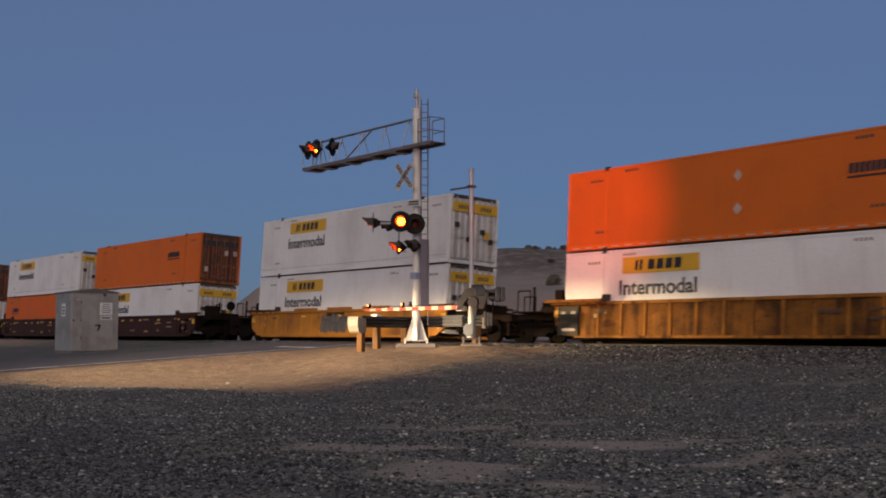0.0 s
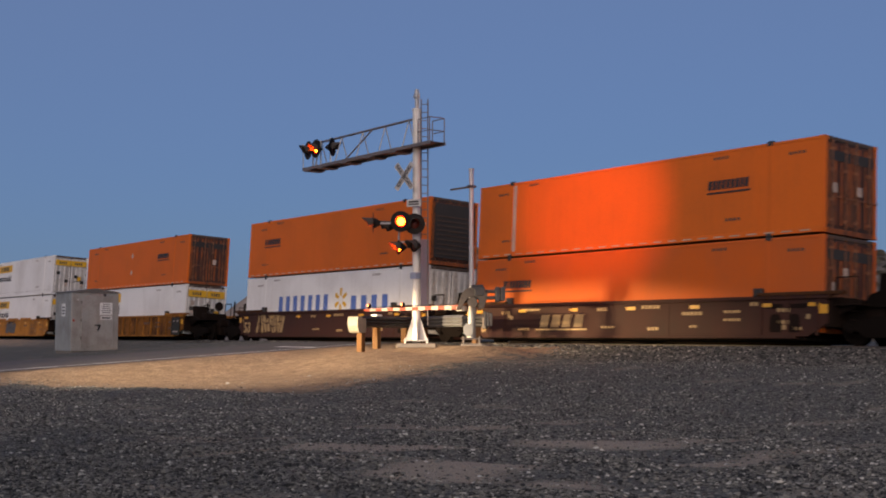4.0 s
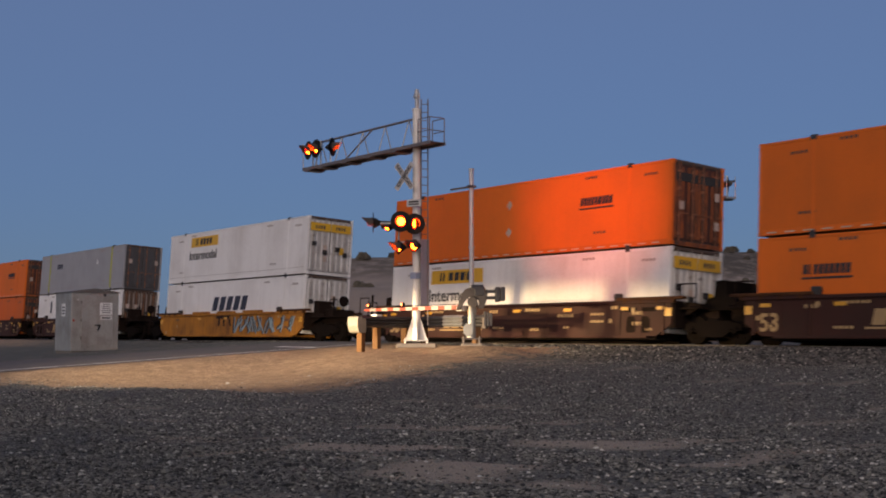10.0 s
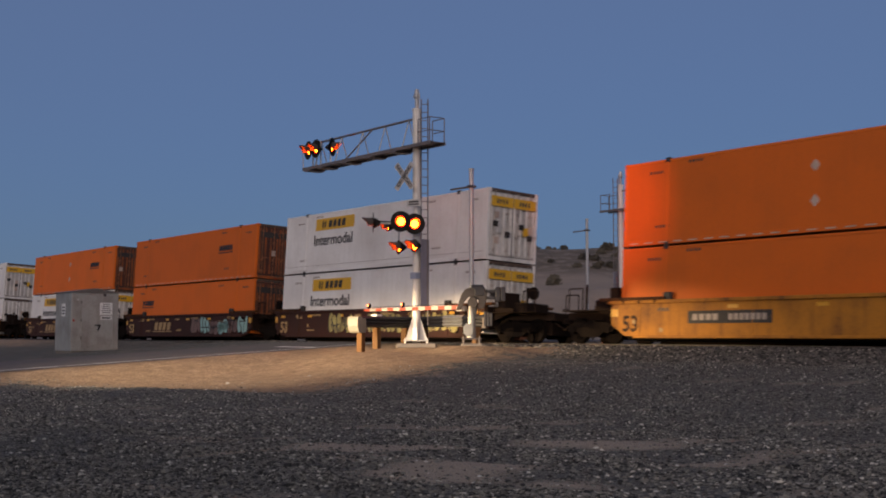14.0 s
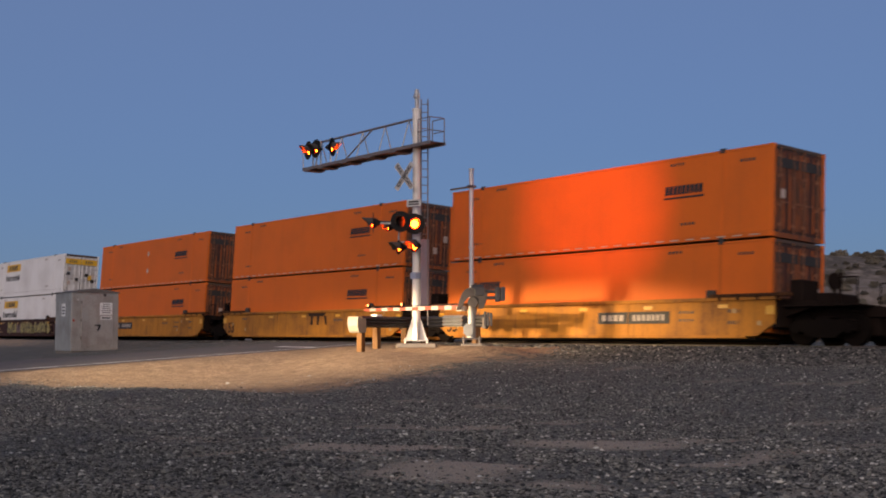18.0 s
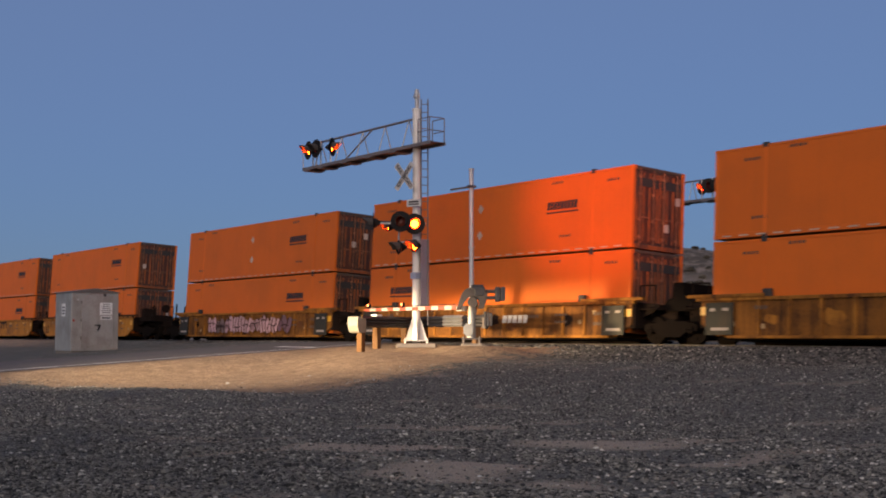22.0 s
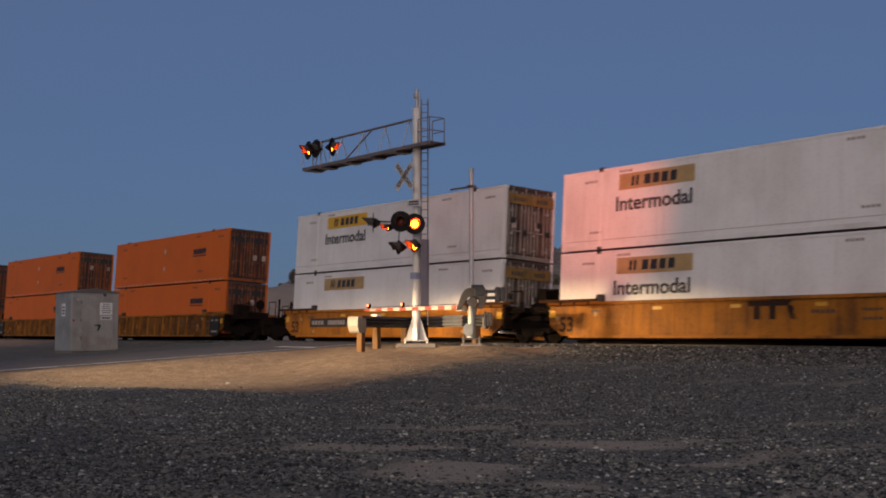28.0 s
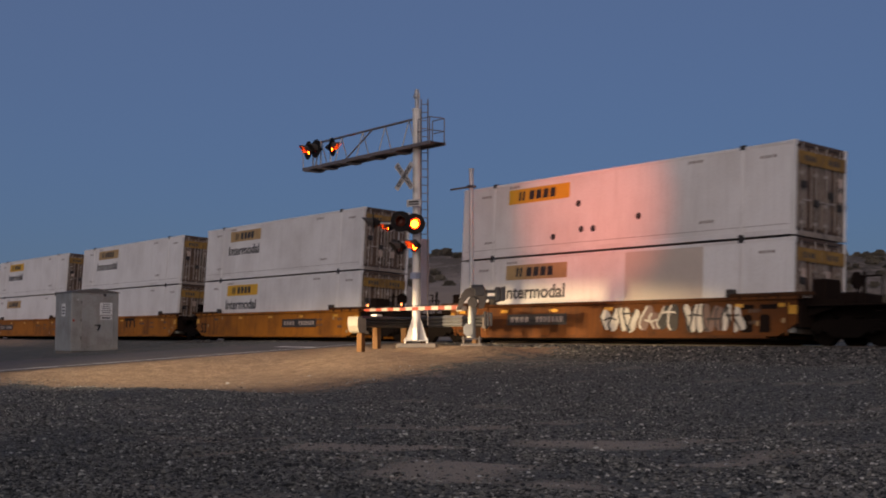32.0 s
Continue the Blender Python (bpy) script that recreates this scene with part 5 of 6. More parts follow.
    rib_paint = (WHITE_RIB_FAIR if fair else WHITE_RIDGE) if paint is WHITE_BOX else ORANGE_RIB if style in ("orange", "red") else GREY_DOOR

    def sill(bm):
        box(bm, HX - 0.10, HX - 0.02, -HY + 0.1, HY - 0.1, 0.0, 0.16, 0.01)
    add("door_sill", sill, rib_paint)

    def header(bm):
        box(bm, HX - 0.10, HX - 0.02, -HY + 0.1, HY - 0.1, HIGH - 0.12, HIGH - 0.0, 0.01)
    add("door_header", header, RAIL_DARK, "dark grimy door header")
    door_paint = ORANGE_DOOR if style in ("orange", "red") else GREY_DOOR if style == "grey" else WHITE_DOOR_FAIR if fair else WHITE_DOOR

    rod_metal = DOOR_BAR_BROWN if style in ("orange", "red", "grey", "red_mark") else DOOR_BAR

    def leaf(bm):
        box(bm, -0.03, 0.0, -0.565, 0.565, 0.19, HIGH - 0.15, 0.006)

    def ridge(bm):
        box(bm, 0.0, 0.03, -0.045, 0.045, 0.26, HIGH - 0.22, 0.008)
    def gasket(bm):
        box(bm, -0.045, -0.01, -1.2, 1.2, 0.16, HIGH - 0.13)
    part("door_gasket", shared("gasket", GASKET, gasket, "door_gasket"), GASKET, ob, at=pose(HX - 0.03, 0, 0))

    def bar(bm):
        rod(bm, (0.045, 0, 0.12), (0.045, 0, HIGH - 0.08), 0.019, sides=8)
        for z in (0.4, 1.0, 1.9, 2.5):
            box(bm, 0.0, 0.06, -0.05, 0.05, z - 0.04, z + 0.04)
        box(bm, 0.03, 0.06, -0.02, 0.42, 1.08, 1.11)
    for sy in (-1, 1):
        door = part("door", shared("leaf", door_paint, leaf, "door"), door_paint, ob, at=pose(HX - 0.03, sy * 0.585, 0))
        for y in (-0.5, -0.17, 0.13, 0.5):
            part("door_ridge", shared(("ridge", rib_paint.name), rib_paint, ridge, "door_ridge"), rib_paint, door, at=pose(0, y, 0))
        for y in (-0.36, 0.30):
            part("lock_rod", shared("bar", rod_metal, bar, "lock_rod"), rod_metal, door, at=pose(0, y, 0))
        if style == "yellow_sign":
            def sign(bm):
                box(bm, 0.062, 0.070, -0.57, 0.57, 2.16, 2.56)
            tint = YELLOW_SIGN if fair else YELLOW_GRIMY
            part("door_panel", shared(("doorsign", tint.name), tint, sign, "door_panel"), tint, door, "yellow panel" if fair else "grimy yellow panel in a shaded tone")
            def bars(bm):
                for i in range(4):
                    box(bm, 0.070, 0.074, -0.30 + 0.15 * i, -0.21 + 0.15 * i, 2.27, 2.44)
            tagged(part("print", shared("doorbars", GREY_TEXT, bars, "print"), GREY_TEXT, ob, at=pose(HX - 0.03, sy * 0.585, 0)), kind="stuff")
        elif style in ("orange", "red"):
            def plate(bm):
                box(bm, 0.032, 0.040, -0.52, 0.52, 2.16, 2.46)
            part("door_nameplate", shared("doorplate", GASKET, plate, "door_nameplate"), GASKET, door)
    rng = random.Random(seed * 7 + 3)
    if paint is WHITE_BOX:
        def latch(bm):
            box(bm, 0.0, 0.03, -0.13, 0.13, -0.11, 0.11, 0.01)
            box(bm, 0.03, 0.05, -0.05, 0.05, -0.10, 0.10)
        for y, z in ((-0.92, 1.52), (-0.30, 1.10), (0.42, 1.36), (0.86, 1.02)):
            part("latch", shared("latch", GASKET, latch, "latch"), GASKET, ob, "dark door latch plate", at=pose(HX + 0.03, y, z + rng.uniform(-0.08, 0.08)))

        def tag(bm):
            box(bm, 0.0, 0.008, -0.13, 0.13, -0.17, 0.17)
        if u < 200:
            part("small_panel", shared("doortag", YELLOW_SIGN, tag, "small_panel"), YELLOW_SIGN, ob, "small yellow panel", at=pose(HX + 0.034, 0.66, 1.25))

    def placard(bm):
        box(bm, 0.0, 0.008, -0.11, 0.11, -0.14, 0.14)
    for k in range(rng.choice((1, 2, 2, 3))):
        part("placard", shared("placard", TAPE, placard, "placard"), TAPE, ob, "small pale placard",
             at=pose(HX + 0.032, rng.choice((-0.85, -0.3, 0.35, 0.9)), rng.choice((0.8, 1.35, 1.8))))

    # faint data marks on the side
    def marks(bm):
        for x, z in ((-6.9, 2.45), (-6.6, 0.62), (6.8, 2.45), (3.9, 2.62), (4.4, 0.62), (-5.2, 2.68)):
            for i in range(4):
                slab(bm, x + 0.16 * i, x + 0.16 * i + 0.11, z - 0.045, z + 0.045, -HY + 0.008, 0.004)
    tone = RAIL_DARK if style in ("orange", "red") else FAINT
    tagged(part("data_print", shared("marks", tone, marks, "data_print"), tone, ob), kind="stuff")

    if style in ("orange", "red"):
        x = {"right": 4.5, "left": -5.6, "middle": -4.2}[logo]

        def name(bm):
            block_letters(bm, -0.82, 0.82, 0.0, 0.29, 9, -HY - 0.0, 0.1, 0.82)
            slab(bm, -0.85, 0.87, -0.14, -0.08, -HY)
        part("nameplate", shared("orangename", INK, name, "nameplate"), INK, ob, "dark underlined nameplate", at=pose(x, 0, 1.62 if level else 1.70))
        if diamonds:
            def diamond(bm):
                extruded(bm, [(-0.17, 0), (0, -0.19), (0.17, 0), (0, 0.19)], -HY - 0.004, -HY + 0.006)
            for z in (0.95, 2.0):
                part("placard", shared("diamond", TAPE, diamond, "placard"), TAPE, ob, "pale diamond placard", at=pose(-0.3, 0, z))
    elif style == "yellow_sign":
        def panel(bm):
            slab(bm, -5.2, -1.78, 2.02, 2.58, -HY + 0.006, 0.012)
        gold = YELLOW_SIGN if u < 290 or (seed % 3 == 0) else YELLOW_FADED
        p = part("sign_panel", shared("panel", gold, panel, "sign_panel"), gold, ob, "yellow nameplate panel" if gold is YELLOW_SIGN else "faded yellow nameplate panel")

        def bars(bm):
            block_letters(bm, -4.62, -4.20, 2.13, 2.47, 2, -HY - 0.007, 0.1, 0.60)
            block_letters(bm, -4.02, -2.45, 2.13, 2.47, 4, -HY - 0.007, 0.1, 0.72)
        tagged(part("print", shared("panelbars", INK, bars, "print"), INK, p), kind="stuff")
        if logo != "plain":
            part("lettering", lettering("Intermodal", 0.70, GREY_TEXT, 0.0, 1.14), GREY_TEXT, ob, "grey word Intermodal", at=pose(-3.6, -HY - 0.002, 1.52))
    elif style == "store":
        def tall(bm):
            block_letters(bm, 0.0, 0.375, 1.10, 1.84, 1, -HY, 0.0, 1.0)

        def short(bm):
            block_letters(bm, 0.0, 0.44, 1.10, 1.72, 1, -HY, 0.0, 1.0)
        for i in range(7):
            part("blue_letter", shared("store", BLUE_SIGN, tall, "blue_letter"), BLUE_SIGN, ob, "large blue letter block", at=pose(-4.55 + 0.721 * i, 0, 0))
        for i in range(4):
            part("blue_letter", shared("store2", BLUE_SIGN, short, "blue_letter"), BLUE_SIGN, ob, "large blue letter block", at=pose(2.2 + 0.85 * i, 0, 0))

        def burst(bm):
            for k in range(6):
                a = k * math.pi / 3 + math.pi / 2
                c, s = math.cos(a), math.sin(a)
                extruded(bm, [(1.3 + c * 0.2 - s * 0.07, 1.55 + s * 0.2 + c * 0.07), (1.3 + c * 0.55 - s * 0.1, 1.55 + s * 0.55 + c * 0.1),
                              (1.3 + c * 0.55 + s * 0.1, 1.55 + s * 0.55 - c * 0.1), (1.3 + c * 0.2 + s * 0.07, 1.55 + s * 0.2 - c * 0.07)], -HY - 0.004, -HY)
        part("burst_emblem", shared("burst", YELLOW_SIGN, burst, "burst_emblem"), YELLOW_SIGN, ob, "yellow burst emblem")
    elif style == "slanted":
        def letters(bm):
            block_letters(bm, -2.0, 2.2, 1.25, 2.0, 5, -HY, 0.35)
        part("black_letters", shared("slanted", NAVY, letters, "black_letters"), NAVY, ob, "black slanted block lettering")
    elif style == "grey":
        def stripe(bm):
            slab(bm, -0.09, 0.09, 0.12, HIGH - 0.02, -HY + 0.004, 0.012)
        for x in (-6.1, 5.9):
            part("stripe", shared("lime", LIME, stripe, "stripe"), LIME, ob, "lime yellow stripe", at=pose(x, 0, 0))

        def emblem(bm):
            block_letters(bm, -4.6, -3.4, 1.75, 2.1, 4, -HY, 0.2)
        part("emblem", shared("emblem", NAVY, emblem, "emblem"), NAVY, ob)
        def diamond(bm):
            extruded(bm, [(-0.17, 0), (0, -0.19), (0.17, 0), (0, 0.19)], -HY - 0.004, -HY + 0.006)
        part("placard", shared("diamond", LABEL_WHITE, diamond, "placard"), LABEL_WHITE, ob, at=pose(3.4, 0, 1.9))
    elif style == "red_mark":
        def mark(bm):
            rod(bm, (2.5, -HY - 0.004, 1.75), (2.5, -HY + 0.004, 1.75), 0.30, sides=20)
            block_letters(bm, 2.95, 4.0, 1.5, 1.95, 4, -HY, 0.1)
        part("red_mark", shared("redmark", RED_SIGN, mark, "red_mark"), RED_SIGN, ob, "red round mark with bars")
        def patch(bm):
            slab(bm, -5.35, -5.05, 1.5, 2.35)
        part("dark_patch", shared("patch", NAVY, patch, "dark_patch"), NAVY, ob)
    if end == "louvre":
        bm = bmesh.new()
        box(bm, HX + 0.02, HX + 0.045, -1.05, 1.05, 0.3, HIGH - 0.25)
        unit = part("cooling_unit", bm, GASKET, ob, "dark louvred unit on the end")
        for k in range(9):
            bm = bmesh.new()
            box(bm, HX + 0.045, HX + 0.07, -0.95, 0.95, 0.45 + 0.2 * k, 0.50 + 0.2 * k)
            part("louvre", bm, RAIL_DARK, unit)
    if end == "posts":
        for x in (-5.9, -5.2, 5.6):
            bm = bmesh.new()
            slab(bm, x - 0.09, x + 0.09, 0.2, HIGH - 0.12, -HY + 0.010, 0.012)
            part("side_post", bm, TAPE if x == -5.9 else paint, ob, "faded side post")
    if end == "spots":
        for x, z in ((-1.3, 1.75), (-2.6, 0.62), (-1.1, 0.80), (-0.5, 0.78), (1.7, 1.05)):
            bm = bmesh.new()
            rod(bm, (x, -HY - 0.004, z), (x, -HY + 0.006, z), 0.12, sides=12)
            part("dark_spot", bm, GASKET, ob)
    if end == "beige":
        bm = bmesh.new()
        slab(bm, 1.15, 4.6, 0.2, HIGH - 0.12, -HY + 0.010, 0.008)
        part("repair_panel", bm, BEIGE, ob, "beige repaired side panel")
    return ob


def truck(parent, x):
    """A two-axle truck: side frames, bolster, springs, and wheelsets that turn."""
    def frame_mesh(bm):
        for y in (-1.02, 1.02):
            extruded(bm, [(-1.15, 0.42), (-1.15, 0.62), (-0.75, 0.74), (0.75, 0.74), (1.15, 0.62), (1.15, 0.42), (0.7, 0.40), (0.42, 0.22), (-0.42, 0.22), (-0.7, 0.40)], y - 0.09, y + 0.09)
            for s in (-0.885, 0.885):
                rod(bm, (s, y - 0.13, 0.46), (s, y + 0.13, 0.46), 0.13, sides=12)
        box(bm, -0.2, 0.2, -1.1, 1.1, 0.52, 0.82, 0.02)
    t = part("truck", shared("truck", TRUCK_BLACK, frame_mesh, "truck"), TRUCK_BLACK, parent, "near-black two-axle truck", at=pose(x, 0, 0))

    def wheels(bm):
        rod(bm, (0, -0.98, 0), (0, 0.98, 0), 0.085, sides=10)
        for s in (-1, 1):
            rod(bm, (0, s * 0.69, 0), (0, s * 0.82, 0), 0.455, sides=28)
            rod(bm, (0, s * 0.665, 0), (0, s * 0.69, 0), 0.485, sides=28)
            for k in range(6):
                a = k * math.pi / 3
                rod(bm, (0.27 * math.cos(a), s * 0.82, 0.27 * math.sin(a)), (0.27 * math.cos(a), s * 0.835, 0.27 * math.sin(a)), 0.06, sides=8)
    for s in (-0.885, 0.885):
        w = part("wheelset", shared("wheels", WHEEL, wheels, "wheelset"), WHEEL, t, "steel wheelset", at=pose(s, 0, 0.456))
        WHEELSETS.append((w, pose(s, 0, 0.456)))


def well_car(u, style, free_left, free_right, number="", words=False, plate=False, paintings=()):
    """A well car unit: deep side sills with chords and ribs, end decks, bulkheads, trucks, ladder and marks. +x trails."""
    paint = {"yellow": WELL_YELLOW, "brown": WELL_BROWN, "amber": WELL_AMBER, "ochre": WELL_OCHRE, "rust": WELL_RUST}[style]
    label = {"yellow": "dirty yellow well car", "brown": "dark brown well car", "amber": "dirty amber well car", "ochre": "rusty ochre well car with ribbed sides", "rust": "rusty orange well car"}[style]
    if paintings:
        label += " with graffiti"
    ob = thing("well_car", Matrix(), label, "rail car", "well cars of the train")
    TRAIN.append((ob, u - HX, 0.0, 0.0))
    ribbed = style == "ochre"
    Y = -1.50

    def add(name, k, build, at=None, label="", parent=ob, m=paint):
        return part(name, shared((name, k, m.name), m, build, name), m, parent, label, at)

    def sill(bm):
        extruded(bm, [(-7.7, 0.24), (7.7, 0.24), (8.35, 0.62), (8.35, 1.34), (-8.35, 1.34), (-8.35, 0.62)], -0.03, 0.03)
    web = WELL_PANEL if ribbed else paint
    add("side_sill", 0, sill, pose(0, Y + 0.05, 0), m=web)
    add("side_sill", 0, sill, pose(0, -Y - 0.05, 0), m=web)

    def chord(bm):
        box(bm, -8.5, 8.5, -0.10, 0.06, 1.32, 1.43, 0.012)
    add("top_chord", 0, chord, pose(0, Y + 0.06, 0))
    add("top_chord", 0, chord, pose(0, -Y - 0.02, 0))

    def lower(bm):
        box(bm, -7.3, 7.3, -0.06, 0.10, 0.17, 0.26, 0.01)
    add("bottom_chord", 0, lower, pose(0, Y + 0.05, 0))
    add("bottom_chord", 0, lower, pose(0, -Y - 0.09, 0))

    for i in range(5):
        add("floor_beam", 0, lambda bm: box(bm, -0.12, 0.12, -1.42, 1.42, 0.20, 0.33), pose(-7.0 + i * 3.5, 0, 0))

    # added black slab and fin standing in for shade under the car
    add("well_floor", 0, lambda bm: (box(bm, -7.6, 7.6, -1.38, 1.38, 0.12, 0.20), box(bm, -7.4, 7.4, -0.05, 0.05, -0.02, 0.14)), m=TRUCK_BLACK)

    def rib(bm):
        box(bm, -0.055, 0.055, -0.07, 0.0, 0.24, 1.34, 0.01)
    if ribbed:
        for i in range(14):
            add("rib", 0, rib, pose(-7.2 + i * 1.108, Y + 0.022, 0))
    else:
        for i in range(4):
            add("rib", 1, lambda bm: box(bm, -0.02, 0.02, -0.016, 0.0, 0.26, 1.34), pose(-7.0 + i * 4.67, Y + 0.022, 0))
    # end decks over the trucks
    for s, free in ((-1, free_left), (1, free_right)):
        end = 11.45 if free else 9.6

        def deck(bm):
            a, b = sorted((s * 8.2, s * end))
            box(bm, a, b, -0.62, 0.62, 0.82, 1.12, 0.02)
            c, d = sorted((s * 8.15, s * (end - 0.35)))
            box(bm, c, d, -1.25, 1.25, 1.12, 1.17, 0.01)
            e, f = sorted((s * 8.2, s * 8.45))
            box(bm, e, f, -1.42, 1.42, 0.5, 1.38, 0.02)
            g, h = sorted((s * 8.3, s * (end - 0.2)))
            box(bm, g, h, -0.55, 0.55, 0.30, 0.84, 0.03)
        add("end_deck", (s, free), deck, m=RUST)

        def shelf(bm):
            a, b = sorted((s * 5.9, s * 8.9))
            box(bm, a, b, -0.12, 0.10, 1.43, 1.53, 0.012)
            for k in range(4):
                x = s * (6.3 + k * 0.72)
                box(bm, x - 0.05, x + 0.05, -0.11, 0.0, 1.33, 1.46)
        shelf_paint = paint if ribbed else WELL_BAY
        add("guide_rail", (s,), shelf, pose(0, Y + 0.05, 0), m=shelf_paint)
        add("guide_rail", (s,), shelf, pose(0, -Y, 0), m=shelf_paint)

        def guide(bm):
            x = s * 5.85
            box(bm, x - 0.16, x + 0.16, -0.09, 0.08, 1.42, 1.68, 0.03)
        part("guide", shared(("guide", s), GASKET, guide, "guide"), GASKET, ob, at=pose(0, Y + 0.10, 0))

        def gusset(bm):
            extruded(bm, [(s * 8.3, 0.8), (s * 8.3, 1.40), (s * (9.2 if not free else 9.6), 1.30), (s * (9.2 if not free else 9.6), 1.16)], -0.03, 0.03)
        add("end_gusset", (s, free), gusset, pose(0, -1.05, 0), m=RUST)
        add("end_gusset", (s, free), gusset, pose(0, 1.05, 0), m=RUST)

        def rails(bm):
            x = s * (end - 0.55)
            rod(bm, (x, 0, 1.15), (x, 0, 1.95), 0.024, sides=6)
            rod(bm, (x - s * 0.7, 0, 1.15), (x - s * 0.7, 0, 1.95), 0.024, sides=6)
            rod(bm, (x - s * 0.7, 0, 1.95), (x, 0, 1.95), 0.024, sides=6)
        for y in (-1.1, 1.1):
            part("hand_rail", shared(("rails", s, free), RUST, rails, "hand_rail"), RUST, ob, at=pose(0, y, 0))

        def step_bar(bm):
            rod(bm, (s * (end - 0.55), -1.42, 0), (s * (end - 0.55), -1.1, 0), 0.016, sides=6)
        for k in range(4):
            part("step", shared(("step", s, free), RUST, step_bar, "step"), RUST, ob, at=pose(0, 0, 0.45 + 0.25 * k))

        def boxes(bm):
            box(bm, s * 8.75 - 0.22, s * 8.75 + 0.22, -1.0, -0.2, 1.17, 1.95, 0.04)
            box(bm, s * 9.6 - 0.3, s * 9.6 + 0.3, -0.8, 0.5, 1.17, 1.55, 0.05)
            rod(bm, (s * 10.2, -0.9, 1.17), (s * 10.2, -0.9, 2.1), 0.05)
            rod(bm, (s * 9.1, 0.35, 1.17), (s * 9.1, 0.35, 2.0), 0.03)
            rod(bm, (s * 9.06, 0.35, 2.0), (s * 9.14, 0.35, 2.0), 0.26, sides=14)
        if free:
            part("brake_gear", shared(("boxes", s), RUST, boxes, "brake_gear"), RUST, ob, "dark brake gear and hand wheel")
            def coupler(bm):
                a, b = sorted((s * 11.3, s * 11.85))
                box(bm, a, b, -0.14, 0.14, 0.72, 0.98, 0.04)
                rod(bm, (s * 11.4, -0.5, 0.75), (s * 11.9, -0.35, 0.5), 0.035)
            part("coupler", shared(("coupler", s), RUST, coupler, "coupler"), RUST, ob)
            truck(ob, s * 9.75)
        elif s > 0:
            truck(ob, 9.75)

            def stand(bm):
                extruded(bm, [(9.05, 1.1), (10.45, 1.1), (10.3, 1.45), (10.0, 1.55), (9.95, 2.05), (9.55, 2.05), (9.5, 1.55), (9.2, 1.45)], -0.75, 0.75)
            part("coupling_stand", shared("stand", TRUCK_BLACK, stand, "coupling_stand"), TRUCK_BLACK, ob, "black stand over the shared truck")
    # end bays: dark cut-outs on brown cars, a dark locker door on ribbed ones
    def strut(bm):
        box(bm, -0.05, 0.05, -0.04, 0.0, 0.26, 1.34, 0.008)

    def hole(bm):
        extruded(bm, [(-0.22, -0.20), (-0.17, -0.27), (0.17, -0.27), (0.22, -0.20), (0.19, 0.18), (0.12, 0.27), (-0.12, 0.27), (-0.19, 0.18)], -0.007, 0.0)

    def slot(bm):
        box(bm, -0.30, 0.30, -0.006, 0.0, -0.07, 0.07, 0.002)

    def locker(bm):
        box(bm, -0.53, 0.53, -0.05, 0.0, 0.26, 1.27, 0.015)
        for x in (-0.49, 0.49):
            box(bm, x - 0.04, x + 0.04, -0.075, -0.05, 0.26, 1.27, 0.008)

    def labels(bm):
        for x, z, w in ((-0.27, 1.05, 0.10), (0.24, 1.06, 0.12), (0.02, 0.45, 0.34)):
            box(bm, x - w, x + w, -0.058, -0.05, z - 0.045, z + 0.045)
    for s in (-1, 1):
        if ribbed:
            box_door = part("locker_door", shared("locker", LOCKER, locker, "locker_door"), LOCKER, ob, "dark green-black locker door", at=pose(s * 7.55, Y - 0.02, 0))
            tagged(part("print", shared("locker_labels", FAINT, labels, "print"), FAINT, box_door), kind="stuff")
            continue
        if style in ("yellow", "amber"):
            continue
        add("end_strut", 0, strut, pose(s * 6.02, Y + 0.02, 0))
        add("end_strut", 0, strut, pose(s * 8.02, Y + 0.02, 0))
        if s < 0 and number:
            continue
        for k in range(2):
            part("cut_out", shared("cut_out", RUST, hole, "cut_out"), RUST, ob, "dark cut-out in the sill", at=pose(s * (6.55 + 0.66 * k), Y + 0.019, 0.62))
        for x in (6.5, 7.35):
            part("slot", shared("slot", RUST, slot, "slot"), RUST, ob, at=pose(s * x, Y + 0.019, 1.12))
    if style == "yellow" and free_left and free_right:
        for x in (-2.95, 0.1, 3.15):
            add("chord_plate", 0, lambda bm: box(bm, -0.98, 0.98, -0.105, 0.055, 1.425, 1.545, 0.015), pose(x, Y + 0.06, 0))
    tagcard = shared("tagcard", CREAM, lambda bm: box(bm, -0.07, 0.07, -0.006, 0.0, -0.07, 0.07), "tag")
    plate_y = shared("plate_y", REFLECTOR_YELLOW, lambda bm: box(bm, -0.16, 0.16, -0.012, 0.0, -0.13, 0.13, 0.003), "yellow_plate")
    some = random.Random(int(u * 10))
    for s in (-1, 1):
        part("yellow_plate", plate_y, REFLECTOR_YELLOW, ob, "yellow plate on the end bay", at=pose(s * 8.2, Y + 0.018, 1.02))
        for k in range(2):
            part("tag", tagcard, CREAM, ob, at=pose(s * some.uniform(5.0, 8.2), Y + 0.016, some.uniform(0.4, 1.2)))
    # small yellow reflectors along the sill
    tab = shared("tab", REFLECTOR_YELLOW, lambda bm: box(bm, -0.20, 0.20, -0.008, 0.0, -0.055, 0.055), "reflector")
    for x in () if ribbed else (-3.1, 0.15, 3.25, 6.4) if style in ("yellow", "amber") else (-7.6, -5.0, -2.2, 0.6, 3.4, 6.2, 7.9):
        part("reflector", tab, REFLECTOR_YELLOW, ob, at=pose(x, Y + 0.018, 1.16))
    YS = Y + 0.016 if not ribbed else Y - 0.052
    if number:
        ink = CREAM if style == "brown" else MARK_BROWN
        part("lettering", lettering(number, 0.74, ink), ink, ob, "painted number 53", at=pose(-7.45, YS - 0.002, 0.62))
